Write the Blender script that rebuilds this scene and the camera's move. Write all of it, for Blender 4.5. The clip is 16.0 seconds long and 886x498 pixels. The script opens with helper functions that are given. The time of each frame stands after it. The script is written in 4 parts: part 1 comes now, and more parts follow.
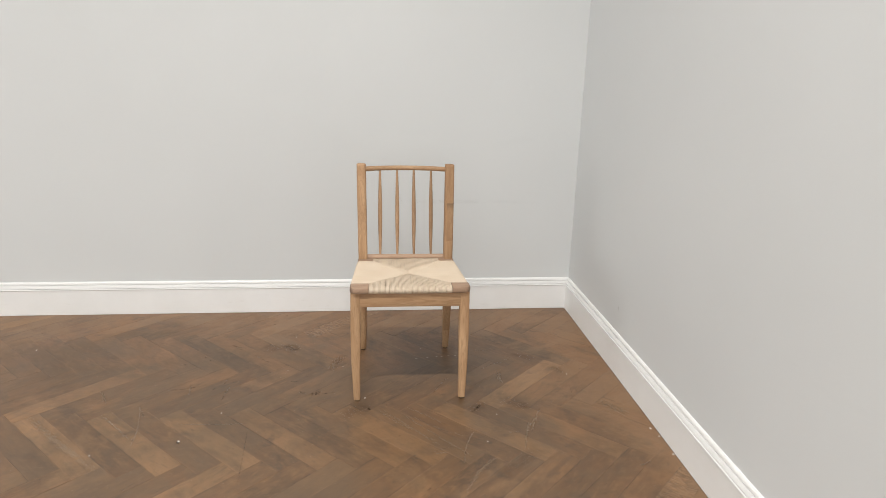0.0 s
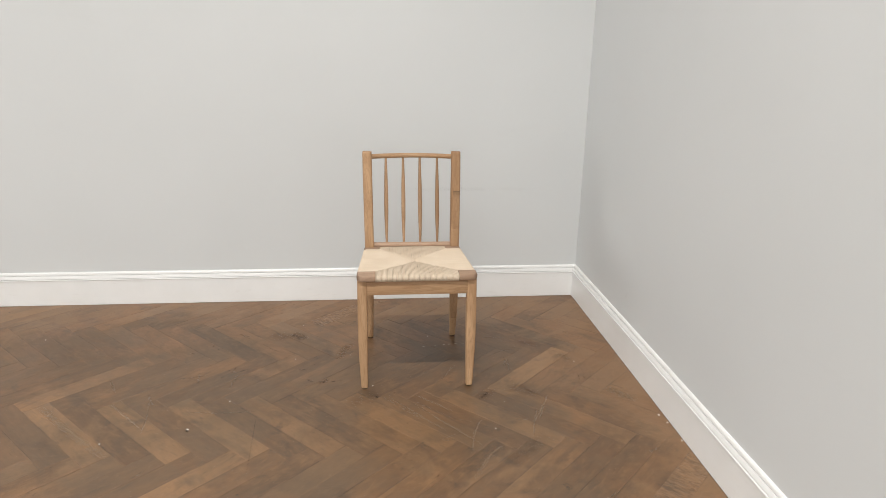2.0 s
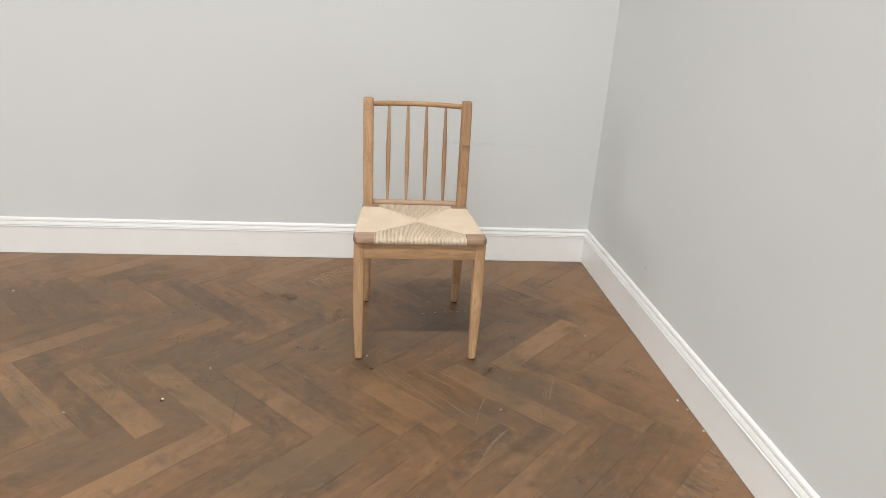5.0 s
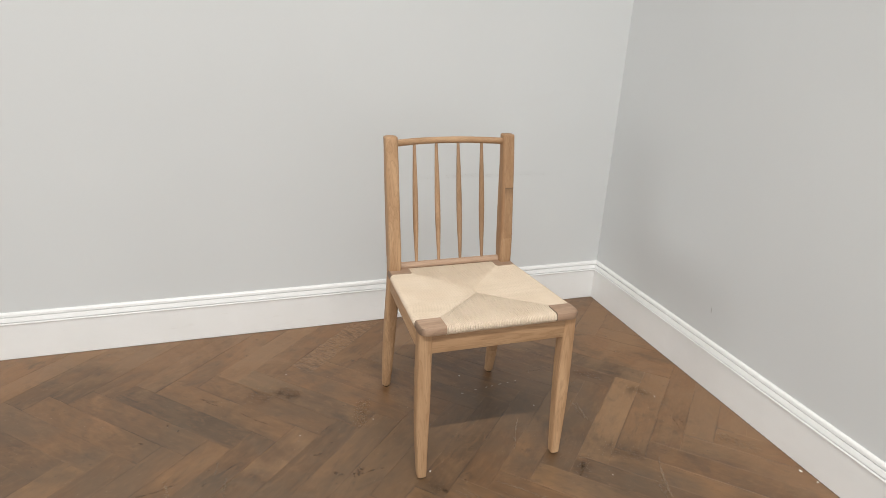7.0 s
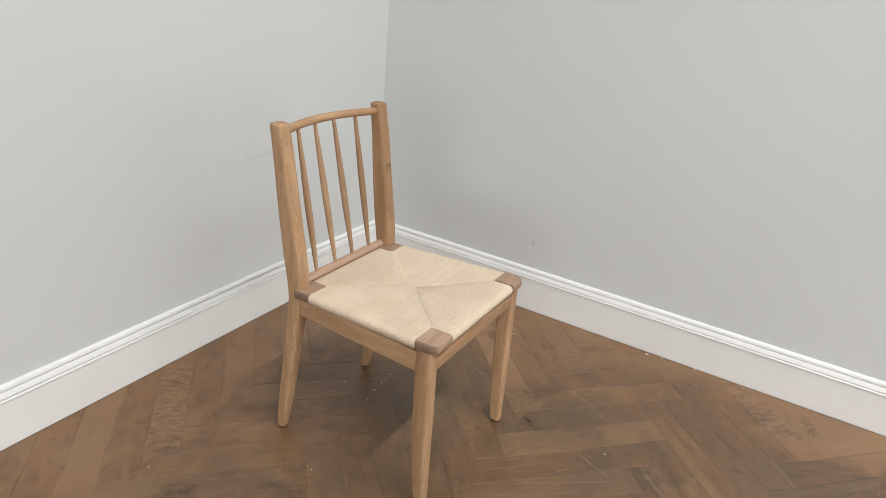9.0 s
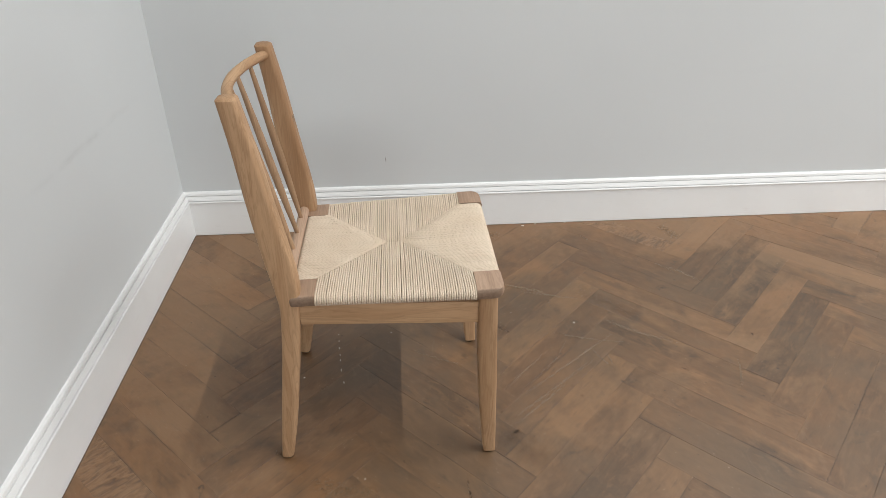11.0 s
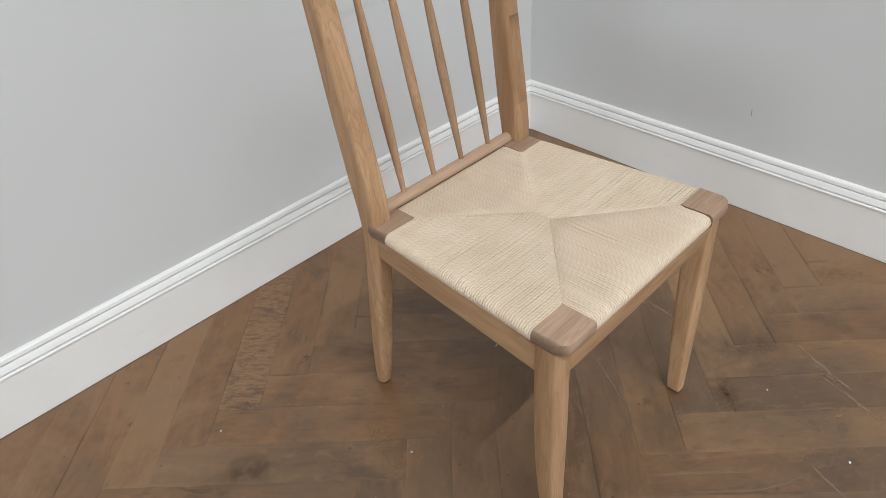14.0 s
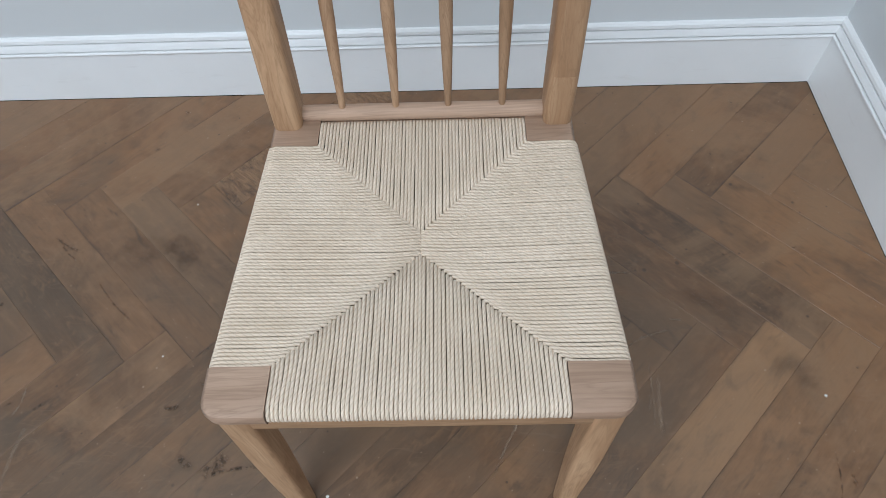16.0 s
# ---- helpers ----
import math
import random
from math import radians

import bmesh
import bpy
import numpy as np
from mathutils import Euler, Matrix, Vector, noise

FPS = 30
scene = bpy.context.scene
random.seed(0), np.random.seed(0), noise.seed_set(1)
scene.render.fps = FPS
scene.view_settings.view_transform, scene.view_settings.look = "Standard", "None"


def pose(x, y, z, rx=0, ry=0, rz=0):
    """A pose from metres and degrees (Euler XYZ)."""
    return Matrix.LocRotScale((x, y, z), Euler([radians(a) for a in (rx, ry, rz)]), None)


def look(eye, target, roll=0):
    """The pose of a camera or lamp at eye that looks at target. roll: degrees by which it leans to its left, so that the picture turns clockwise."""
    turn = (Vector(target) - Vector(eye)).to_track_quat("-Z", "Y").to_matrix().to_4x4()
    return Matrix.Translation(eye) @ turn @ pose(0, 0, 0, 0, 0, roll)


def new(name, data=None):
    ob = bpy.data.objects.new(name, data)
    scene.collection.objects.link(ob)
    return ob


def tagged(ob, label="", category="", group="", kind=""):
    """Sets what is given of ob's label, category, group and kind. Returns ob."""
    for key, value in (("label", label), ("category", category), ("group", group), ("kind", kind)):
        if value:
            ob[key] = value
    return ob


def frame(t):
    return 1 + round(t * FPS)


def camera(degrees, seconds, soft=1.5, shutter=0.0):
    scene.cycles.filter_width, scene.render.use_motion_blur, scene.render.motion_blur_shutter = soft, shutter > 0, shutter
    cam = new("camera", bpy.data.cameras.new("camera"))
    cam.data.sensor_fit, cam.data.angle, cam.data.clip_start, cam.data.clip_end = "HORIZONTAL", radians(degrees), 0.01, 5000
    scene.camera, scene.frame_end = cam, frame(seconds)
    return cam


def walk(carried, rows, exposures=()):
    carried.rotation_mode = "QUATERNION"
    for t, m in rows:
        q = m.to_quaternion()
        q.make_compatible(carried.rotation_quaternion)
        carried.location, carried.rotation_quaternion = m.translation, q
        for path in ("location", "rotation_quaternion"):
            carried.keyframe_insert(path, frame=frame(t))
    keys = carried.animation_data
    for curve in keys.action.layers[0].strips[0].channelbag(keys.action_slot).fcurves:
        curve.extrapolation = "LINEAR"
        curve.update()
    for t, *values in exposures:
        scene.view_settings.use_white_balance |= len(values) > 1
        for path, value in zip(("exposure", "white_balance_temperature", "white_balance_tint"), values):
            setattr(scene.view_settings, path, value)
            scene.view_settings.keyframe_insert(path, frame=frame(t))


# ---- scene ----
cam = camera(68.4, 16.0, soft=0.8)
PATH = [
    (0, (-1.047, -3.293, 1.293), (-0.842, -1.383, 0.737), 1.4),
    (0.5, (-1.06, -3.291, 1.291), (-0.85, -1.383, 0.73), 1.5),
    (1, (-1.059, -3.29, 1.284), (-0.852, -1.385, 0.712), 1.5),
    (1.5, (-1.05, -3.294, 1.288), (-0.859, -1.391, 0.703), 1.1),
    (2, (-1.051, -3.286, 1.284), (-0.863, -1.384, 0.696), 0.9),
    (2.5, (-1.045, -3.29, 1.285), (-0.866, -1.385, 0.704), 0.9),
    (3, (-1.04, -3.294, 1.279), (-0.878, -1.387, 0.698), 0.7),
    (3.5, (-1.018, -3.272, 1.262), (-0.87, -1.382, 0.625), 0.8),
    (3.7, (-1.018, -3.263, 1.257), (-0.919, -1.383, 0.583), 0.7),
    (5.8, (-1.22, -2.806, 1.237), (-0.893, -0.968, 0.518), 5.3),
    (6, (-1.3, -2.744, 1.244), (-0.893, -0.906, 0.57), 4.1),
    (6.5, (-1.479, -2.616, 1.275), (-0.91, -0.828, 0.582), 3.9),
    (7, (-1.591, -2.371, 1.25), (-0.964, -0.612, 0.533), 2.9),
    (7.5, (-1.77, -2.168, 1.247), (-0.842, -0.531, 0.57), 7.0),
    (8, (-2.004, -1.999, 1.269), (-0.827, -0.592, 0.472), 5.8),
    (8.5, (-2.099, -1.761, 1.233), (-0.697, -0.59, 0.418), 6.2),
    (9, (-2.196, -1.559, 1.233), (-0.594, -0.673, 0.427), 5.7),
    (9.5, (-2.248, -1.312, 1.237), (-0.549, -0.771, 0.33), 3.5),
    (10, (-2.205, -1.083, 1.214), (-0.503, -0.748, 0.218), 0.6),
    (10.2, (-2.203, -0.992, 1.201), (-0.487, -0.821, 0.188), 0.6),
    (11.25, (-2.205, -0.77, 1.2), (-0.492, -0.905, 0.182), -0.2),
    (12.3, (-2.18, -0.829, 1.202), (-0.457, -0.828, 0.186), -1.0),
    (12.5, (-2.156, -0.898, 1.199), (-0.421, -0.735, 0.218), -1.9),
    (13, (-2.045, -1.061, 1.16), (-0.452, -0.574, 0.052), -4.3),
    (13.5, (-1.846, -1.18, 1.137), (-0.455, -0.341, -0.03), -3.6),
    (14, (-1.632, -1.313, 1.1), (-0.583, -0.141, -0.136), -4.7),
    (14.5, (-1.378, -1.408, 1.092), (-0.663, -0.165, -0.303), -1.5),
    (15, (-1.154, -1.394, 1.112), (-0.767, -0.112, -0.374), -1.6),
    (15.5, (-0.953, -1.361, 1.127), (-0.916, -0.121, -0.442), -3.1),
    (16, (-0.877, -1.206, 1.117), (-0.91, -0.115, -0.559), -2.6),
]
EXPOSURES = [(0.0, -0.38, 6400, 9.5), (9.0, -0.40, 6250, 8.5), (12.5, -0.46, 6050, 8), (13.5, -0.48, 6080, 8), (14.5, -0.57, 5820, 6.8), (16.0, -0.62, 5320, 5.5)]
walk(cam, [(t, look(eye, target, roll)) for t, eye, target, roll in PATH], EXPOSURES)

# ---- light ----
world = bpy.data.worlds.new("world")
scene.world = world
world.use_nodes = True
world.node_tree.nodes["Background"].inputs["Color"].default_value = (0.75, 0.8, 0.9, 1)
world.node_tree.nodes["Background"].inputs["Strength"].default_value = 0.05

CEIL = 5.6


def strip_light(x0, x1, y, z, watts, spread=180):
    """A long tube light that hangs level, parallel to the wall behind the chair."""
    data = bpy.data.lights.new("strip_light", "AREA")
    data.shape, data.size, data.size_y, data.energy, data.color = "RECTANGLE", x1 - x0, 0.10, watts, WARM
    data.spread = radians(spread)
    ob = new("strip_light", data)
    ob.matrix_world = pose((x0 + x1) / 2, y, z)
    return ob


def fill_light(eye, target, wide, high, watts):
    """A wide soft fill lamp, added in the opening of an unseen wall."""
    data = bpy.data.lights.new("fill_light", "AREA")
    data.shape, data.size, data.size_y, data.energy, data.color = "RECTANGLE", wide, high, watts, SOFT
    ob = new("fill_light", data)
    ob.matrix_world = look(eye, target)
    return ob


# the far walls are out of view, set back so the fill lamps light evenly
ROOM_X, ROOM_Y = -12.0, -9.5
WARM, SOFT = (1.0, 0.955, 0.90), (1.0, 0.98, 0.953)
strip_light(-3.75, -0.40, -3.52, 5.3, 270, 140)
# two fill lamps with no known source, added to even out the walls
fill_light((-2.2, ROOM_Y - 0.05, 1.7), (-2.2, 0, 1.7), 4.0, 2.6, 175)
fill_light((ROOM_X - 0.05, -5.0, 2.0), (0, -5.0, 2.0), 5.0, 3.0, 405)


# ---- materials ----
class Tree:
    """A short way to write node materials."""

    def __init__(self, name):
        self.mat = bpy.data.materials.new(name)
        self.mat.use_nodes = True
        self.t = self.mat.node_tree
        self.bsdf = self.t.nodes["Principled BSDF"]

    def put(self, sock, v):
        if isinstance(v, bpy.types.NodeSocket):
            self.t.links.new(v, sock)
        elif isinstance(v, (tuple, list)) and sock.type == "RGBA":
            sock.default_value = (*v, 1) if len(v) == 3 else v
        else:
            sock.default_value = v

    def node(self, kind, out=0, props=None, **ins):
        n = self.t.nodes.new(kind)
        for k, v in (props or {}).items():
            setattr(n, k, v)
        for k, v in ins.items():
            key = int(k[1:]) if k[0] == "i" and k[1:].isdigit() else k.replace("_", " ")
            self.put(n.inputs[key], v)
        return n.outputs[out]

    def maths(self, op, a, b=0.0, c=0.0, clamp=False):
        return self.node("ShaderNodeMath", props={"operation": op, "use_clamp": clamp}, i0=a, i1=b, i2=c)

    def vec(self, op, a, b):
        return self.node("ShaderNodeVectorMath", props={"operation": op}, i0=a, i1=b)

    def noise(self, vector, scale, detail=4.0, rough=0.55, out=0, distortion=0.0):
        return self.node("ShaderNodeTexNoise", out, Vector=vector, Scale=scale, Detail=detail, Roughness=rough, Distortion=distortion)

    def mapping(self, vector, scale=(1, 1, 1), turn=(0, 0, 0), shift=(0, 0, 0)):
        return self.node("ShaderNodeMapping", Vector=vector, Location=shift, Rotation=turn, Scale=scale)

    def ramp(self, fac, *stops):
        n = self.t.nodes.new("ShaderNodeValToRGB")
        self.t.links.new(fac, n.inputs[0])
        while len(n.color_ramp.elements) < len(stops):
            n.color_ramp.elements.new(0.5)
        for e, (p, c) in zip(n.color_ramp.elements, stops):
            e.position = p
            e.color = (c, c, c, 1) if isinstance(c, (int, float)) else (*c, 1)
        return n.outputs[0]

    def mix(self, fac, a, b, blend="MIX"):
        n = self.t.nodes.new("ShaderNodeMix")
        n.data_type, n.blend_type = "RGBA", blend
        for s, v in ((n.inputs[0], fac), (n.inputs[6], a), (n.inputs[7], b)):
            self.put(s, v)
        return n.outputs[2]

    def finish(self, colour, rough, height=None, depth=0.001, strength=0.5, spec=0.5):
        self.put(self.bsdf.inputs["Base Color"], colour)
        self.put(self.bsdf.inputs["Roughness"], rough)
        self.put(self.bsdf.inputs["Specular IOR Level"], spec)
        if height is not None:
            b = self.node("ShaderNodeBump", Height=height, Distance=depth, Strength=strength)
            self.t.links.new(b, self.bsdf.inputs["Normal"])
        return self.mat


def wall_paint():
    t = Tree("grey_wall_paint")
    p = t.node("ShaderNodeNewGeometry")
    big = t.noise(p, 0.9, 3, 0.5)
    smear = t.noise(t.mapping(p, (1.2, 1.2, 5.0), (0.1, 0.25, 0.0)), 1.3, 5, 0.6)
    col = t.mix(t.ramp(big, (0.35, 0.0), (0.7, 1.0)), (0.614, 0.630, 0.632), (0.646, 0.663, 0.666))
    col = t.mix(t.ramp(smear, (0.66, 0.0), (0.8, 0.12)), col, (0.51, 0.51, 0.498))
    roller = t.noise(p, 240.0, 3, 0.6)
    wavy = t.noise(p, 5.0, 2, 0.5)
    h = t.maths("ADD", t.maths("MULTIPLY", roller, 0.25), wavy)
    return t.finish(col, t.ramp(big, (0.3, 0.52), (0.7, 0.62)), h, 0.0012, 0.35, 0.35)


def trim_paint():
    t = Tree("white_gloss_trim_paint")
    p = t.node("ShaderNodeNewGeometry")
    n = t.noise(p, 6.0, 5, 0.6)
    grime = t.noise(t.mapping(p, (3, 3, 14)), 4.0, 4, 0.6)
    col = t.mix(t.ramp(n, (0.3, 0.0), (0.75, 1.0)), (0.795, 0.800, 0.792), (0.835, 0.840, 0.835))
    col = t.mix(t.ramp(grime, (0.62, 0.0), (0.8, 0.25)), col, (0.62, 0.60, 0.57))
    brush = t.noise(t.mapping(p, (8, 8, 160)), 1.5, 3, 0.6)
    return t.finish(col, t.ramp(n, (0.3, 0.34), (0.8, 0.46)), brush, 0.0003, 0.15)


def ceiling_paint():
    t = Tree("white_ceiling_paint")
    n = t.noise(t.node("ShaderNodeNewGeometry"), 3.0, 4)
    return t.finish(t.mix(n, (0.78, 0.78, 0.76), (0.84, 0.84, 0.82)), 0.85)


def subfloor():
    t = Tree("dark_subfloor")
    n = t.noise(t.node("ShaderNodeNewGeometry"), 30.0, 4)
    return t.finish(t.mix(n, (0.012, 0.009, 0.007), (0.03, 0.022, 0.016)), 0.9)


def floor_oak(name, sawn=False):
    """Worn brown oak; each board has its own tone and grain. sawn: with rough saw marks left in it."""
    t = Tree(name)
    geo = t.t.nodes.new("ShaderNodeNewGeometry")
    pos, island = geo.outputs["Position"], geo.outputs["Random Per Island"]
    rnd = t.maths("FRACT", t.maths("ADD", t.node("ShaderNodeObjectInfo", 5), t.maths("MULTIPLY", island, 7.31)))
    own = t.t.nodes.new("ShaderNodeSeparateColor")
    t.t.links.new(t.node("ShaderNodeObjectInfo", 1), own.inputs[0])
    shade = t.maths("MULTIPLY_ADD", own.outputs[1], t.maths("SUBTRACT", rnd, own.outputs[0]), own.outputs[0])
    shade = t.maths("MULTIPLY_ADD", shade, 1.08, -0.06)
    rnd2 = t.maths("FRACT", t.maths("MULTIPLY", rnd, 17.7))
    rnd3 = t.maths("FRACT", t.maths("MULTIPLY", rnd, 53.3))
    uv = t.node("ShaderNodeUVMap", props={"uv_map": "board"})
    shift = t.node("ShaderNodeCombineXYZ", X=t.maths("MULTIPLY", rnd, 31.0), Y=t.maths("MULTIPLY", rnd2, 17.0), Z=t.maths("MULTIPLY", rnd3, 9.0))
    q = t.vec("ADD", uv, shift)
    fig = t.noise(t.mapping(q, (2.2, 15.0, 1.0)), 1.6, 5, 0.6, distortion=1.2)
    grain = t.noise(t.mapping(q, (9.0, 190.0, 1.0)), 1.5, 4, 0.65)
    pores = t.noise(t.mapping(q, (26.0, 520.0, 1.0)), 1.0, 2, 0.6)
    tone = t.ramp(shade, (0.0, (0.042, 0.028, 0.017)), (0.25, (0.104, 0.058, 0.028)), (0.6, (0.178, 0.097, 0.045)), (0.85, (0.262, 0.152, 0.075)), (1.0, (0.380, 0.238, 0.128)))
    warm = t.mix(t.maths("MULTIPLY", rnd2, 0.35), tone, (0.190, 0.092, 0.036))
    streak = t.noise(t.mapping(q, (1.6, 6.0, 1.0), (0, 0, 0), (4, 1, 7)), 1.8, 5, 0.6, distortion=1.4)
    col = t.mix(t.ramp(fig, (0.34, 0.0), (0.66, 0.8)), warm, t.mix(0.45, warm, (0.266, 0.152, 0.076)))
    col = t.mix(t.ramp(streak, (0.52, 0.0), (0.74, 0.55)), col, (0.058, 0.036, 0.022))
    col = t.mix(t.ramp(streak, (0.27, 0.65), (0.38, 0.0)), col, (0.300, 0.172, 0.086))
    col = t.mix(t.ramp(grain, (0.50, 0.0), (0.72, 0.24)), col, (0.055, 0.034, 0.020))
    col = t.mix(t.ramp(grain, (0.24, 0.28), (0.42, 0.0)), col, (0.270, 0.158, 0.084))
    # short dark dashes along the grain
    dash = t.noise(t.mapping(q, (11.0, 60.0, 1.0), (0, 0, 0), (1, 3, 2)), 1.3, 3, 0.5)
    col = t.mix(t.ramp(dash, (0.67, 0.0), (0.73, 0.42)), col, (0.040, 0.028, 0.019))
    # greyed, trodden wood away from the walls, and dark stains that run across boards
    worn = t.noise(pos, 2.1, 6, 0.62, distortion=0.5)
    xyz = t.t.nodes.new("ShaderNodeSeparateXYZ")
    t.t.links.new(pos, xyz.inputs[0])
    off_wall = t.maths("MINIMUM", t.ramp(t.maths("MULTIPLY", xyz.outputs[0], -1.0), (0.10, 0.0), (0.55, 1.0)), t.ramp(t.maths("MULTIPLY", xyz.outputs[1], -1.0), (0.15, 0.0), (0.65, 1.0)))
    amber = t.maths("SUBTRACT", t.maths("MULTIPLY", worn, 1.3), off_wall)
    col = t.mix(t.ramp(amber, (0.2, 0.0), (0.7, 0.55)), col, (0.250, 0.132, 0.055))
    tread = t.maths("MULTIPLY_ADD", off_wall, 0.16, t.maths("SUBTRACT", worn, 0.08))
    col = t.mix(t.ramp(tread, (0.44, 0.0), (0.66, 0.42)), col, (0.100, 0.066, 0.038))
    patch = t.noise(t.mapping(pos, (1, 1, 1), (0, 0, 0), (3.1, 7.7, 0)), 3.3, 5, 0.55, distortion=0.7)
    col = t.mix(t.ramp(patch, (0.50, 0.0), (0.64, 0.42)), col, (0.062, 0.043, 0.026))
    smoke = t.noise(t.mapping(pos, (1, 1, 1), (0, 0, 0), (6.1, 1.7, 0)), 6.5, 5, 0.6, distortion=0.6)
    col = t.mix(t.ramp(smoke, (0.57, 0.0), (0.72, 0.66)), col, (0.042, 0.031, 0.022))
    # shade painted over the boards before the chair, which came out too bright
    away = t.node("ShaderNodeVectorMath", 1, props={"operation": "DISTANCE"}, i0=t.mapping(pos, (1.0, 1.25, 0.0)), i1=(-0.62, -1.55, 0.0))
    reach = t.maths("ADD", away, t.maths("MULTIPLY", t.maths("SUBTRACT", patch, 0.5), 0.9))
    col = t.mix(t.ramp(reach, (0.15, 0.14), (0.75, 0.0)), col, (0.070, 0.043, 0.023))
    blot = t.noise(t.mapping(q, (5.0, 11.0, 1.0), (0, 0, 0), (2, 5, 1)), 2.0, 4, 0.6, distortion=0.8)
    col = t.mix(t.ramp(blot, (0.61, 0.0), (0.74, 0.62)), col, (0.040, 0.030, 0.022))
    pale = t.noise(t.mapping(q, (4.0, 14.0, 1.0), (0, 0, 0), (7, 2, 4)), 2.0, 4, 0.6, distortion=0.6)
    col = t.mix(t.ramp(pale, (0.58, 0.0), (0.74, 0.50)), col, (0.275, 0.160, 0.084))
    # a few knots, each with its own outline
    spot = t.vec("ADD", t.mapping(q, (4.1, 9.0, 1.0)), t.noise(q, 30.0, 3, 0.6, out=1))
    cell = t.node("ShaderNodeTexVoronoi", 0, Vector=spot, Scale=1.0, Randomness=1.0)
    pick = t.node("ShaderNodeTexVoronoi", 1, Vector=spot, Scale=1.0, Randomness=1.0)
    knot = t.maths("MULTIPLY", t.ramp(cell, (0.03, 1.0), (0.12, 0.0)), t.maths("GREATER_THAN", t.node("ShaderNodeSeparateColor", 0, i0=pick), 0.86))
    col = t.mix(t.maths("MULTIPLY", knot, 0.85), col, (0.017, 0.012, 0.008))
    # pale scuffs and scratches
    def scratch(scale, turn, shift, lo, hi, width):
        a = t.noise(t.mapping(pos, scale, (0, 0, turn), shift), 1.0, 2, 0.45, distortion=0.3)
        b = t.noise(t.mapping(pos, (1, 1, 1), (0, 0, 0), shift), 4.6, 4, 0.6)
        line = t.ramp(t.maths("ABSOLUTE", t.maths("SUBTRACT", a, 0.5)), (0.0, 1.0), (width, 0.0))
        return t.maths("MULTIPLY", line, t.ramp(b, (lo, 0.0), (hi, 1.0)))
    marks = t.maths("MAXIMUM", scratch((2.0, 9.0, 1.0), 0.6, (1.3, 0.2, 0), 0.56, 0.66, 0.010), scratch((2.0, 8.0, 1.0), -0.9, (5.1, 2.2, 0), 0.57, 0.68, 0.012))
    marks = t.maths("MAXIMUM", marks, scratch((1.6, 6.0, 1.0), 1.5, (8.4, 4.9, 0), 0.57, 0.66, 0.014))
    col = t.mix(t.maths("MULTIPLY", marks, 0.20), col, (0.238, 0.164, 0.110))
    haze = t.noise(t.mapping(pos, (1, 1, 1), (0, 0, 0), (9, 2, 0)), 11.0, 6, 0.7)
    col = t.mix(t.ramp(haze, (0.55, 0.0), (0.72, 0.34)), col, (0.175, 0.112, 0.066))
    mott = t.noise(t.mapping(q, (14.0, 30.0, 1.0), (0, 0, 0), (5, 8, 3)), 1.6, 5, 0.65, distortion=0.5)
    col = t.mix(t.ramp(mott, (0.54, 0.0), (0.70, 0.30)), col, (0.060, 0.040, 0.025))
    col = t.mix(t.ramp(mott, (0.34, 0.36), (0.46, 0.0)), col, (0.235, 0.140, 0.074))
    dust = t.noise(pos, 70.0, 5, 0.78)
    col = t.mix(t.ramp(dust, (0.58, 0.0), (0.72, 0.24)), col, (0.225, 0.145, 0.088))
    # a greyed film of old dirt, and warm places where it has been rubbed away
    film = t.noise(t.mapping(pos, (1, 1, 1), (0, 0, 0), (1.9, 5.3, 0)), 2.7, 6, 0.68, distortion=0.9)
    film = t.maths("ADD", film, t.maths("MULTIPLY", t.maths("SUBTRACT", rnd3, 0.5), 0.16))
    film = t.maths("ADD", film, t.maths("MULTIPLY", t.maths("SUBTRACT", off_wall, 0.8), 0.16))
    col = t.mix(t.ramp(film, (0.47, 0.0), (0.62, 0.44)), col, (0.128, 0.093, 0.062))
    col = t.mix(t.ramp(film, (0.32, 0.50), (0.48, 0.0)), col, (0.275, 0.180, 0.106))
    # trodden edges: bare wood on some stretches, old grime in others
    at = t.t.nodes.new("ShaderNodeSeparateXYZ")
    t.t.links.new(uv, at.inputs[0])
    rim = t.maths("MINIMUM", t.maths("SUBTRACT", 0.2505, t.maths("ABSOLUTE", at.outputs[0])), t.maths("SUBTRACT", 0.0448, t.maths("ABSOLUTE", at.outputs[1])))
    ragged = t.noise(q, 55.0, 4, 0.65)
    rim = t.maths("ADD", rim, t.maths("MULTIPLY", t.maths("SUBTRACT", ragged, 0.5), 0.010))
    stretch = t.noise(t.mapping(q, (5.0, 9.0, 1.0), (0, 0, 0), (3, 6, 8)), 1.0, 2, 0.5)
    bare = t.maths("MULTIPLY", t.ramp(rim, (0.0005, 1.0), (0.0060, 0.0)), t.ramp(stretch, (0.50, 0.0), (0.60, 1.0)))
    col = t.mix(t.maths("MULTIPLY", bare, 0.20), col, (0.300, 0.186, 0.104))
    grimy = t.maths("MULTIPLY", t.ramp(rim, (0.0005, 1.0), (0.0045, 0.0)), t.ramp(stretch, (0.38, 1.0), (0.48, 0.0)))
    col = t.mix(t.maths("MULTIPLY", grimy, 0.55), col, (0.040, 0.028, 0.019))
    # old oil has darkened all of it
    col = t.mix(1.0, col, (0.920, 0.845, 0.735), "MULTIPLY")
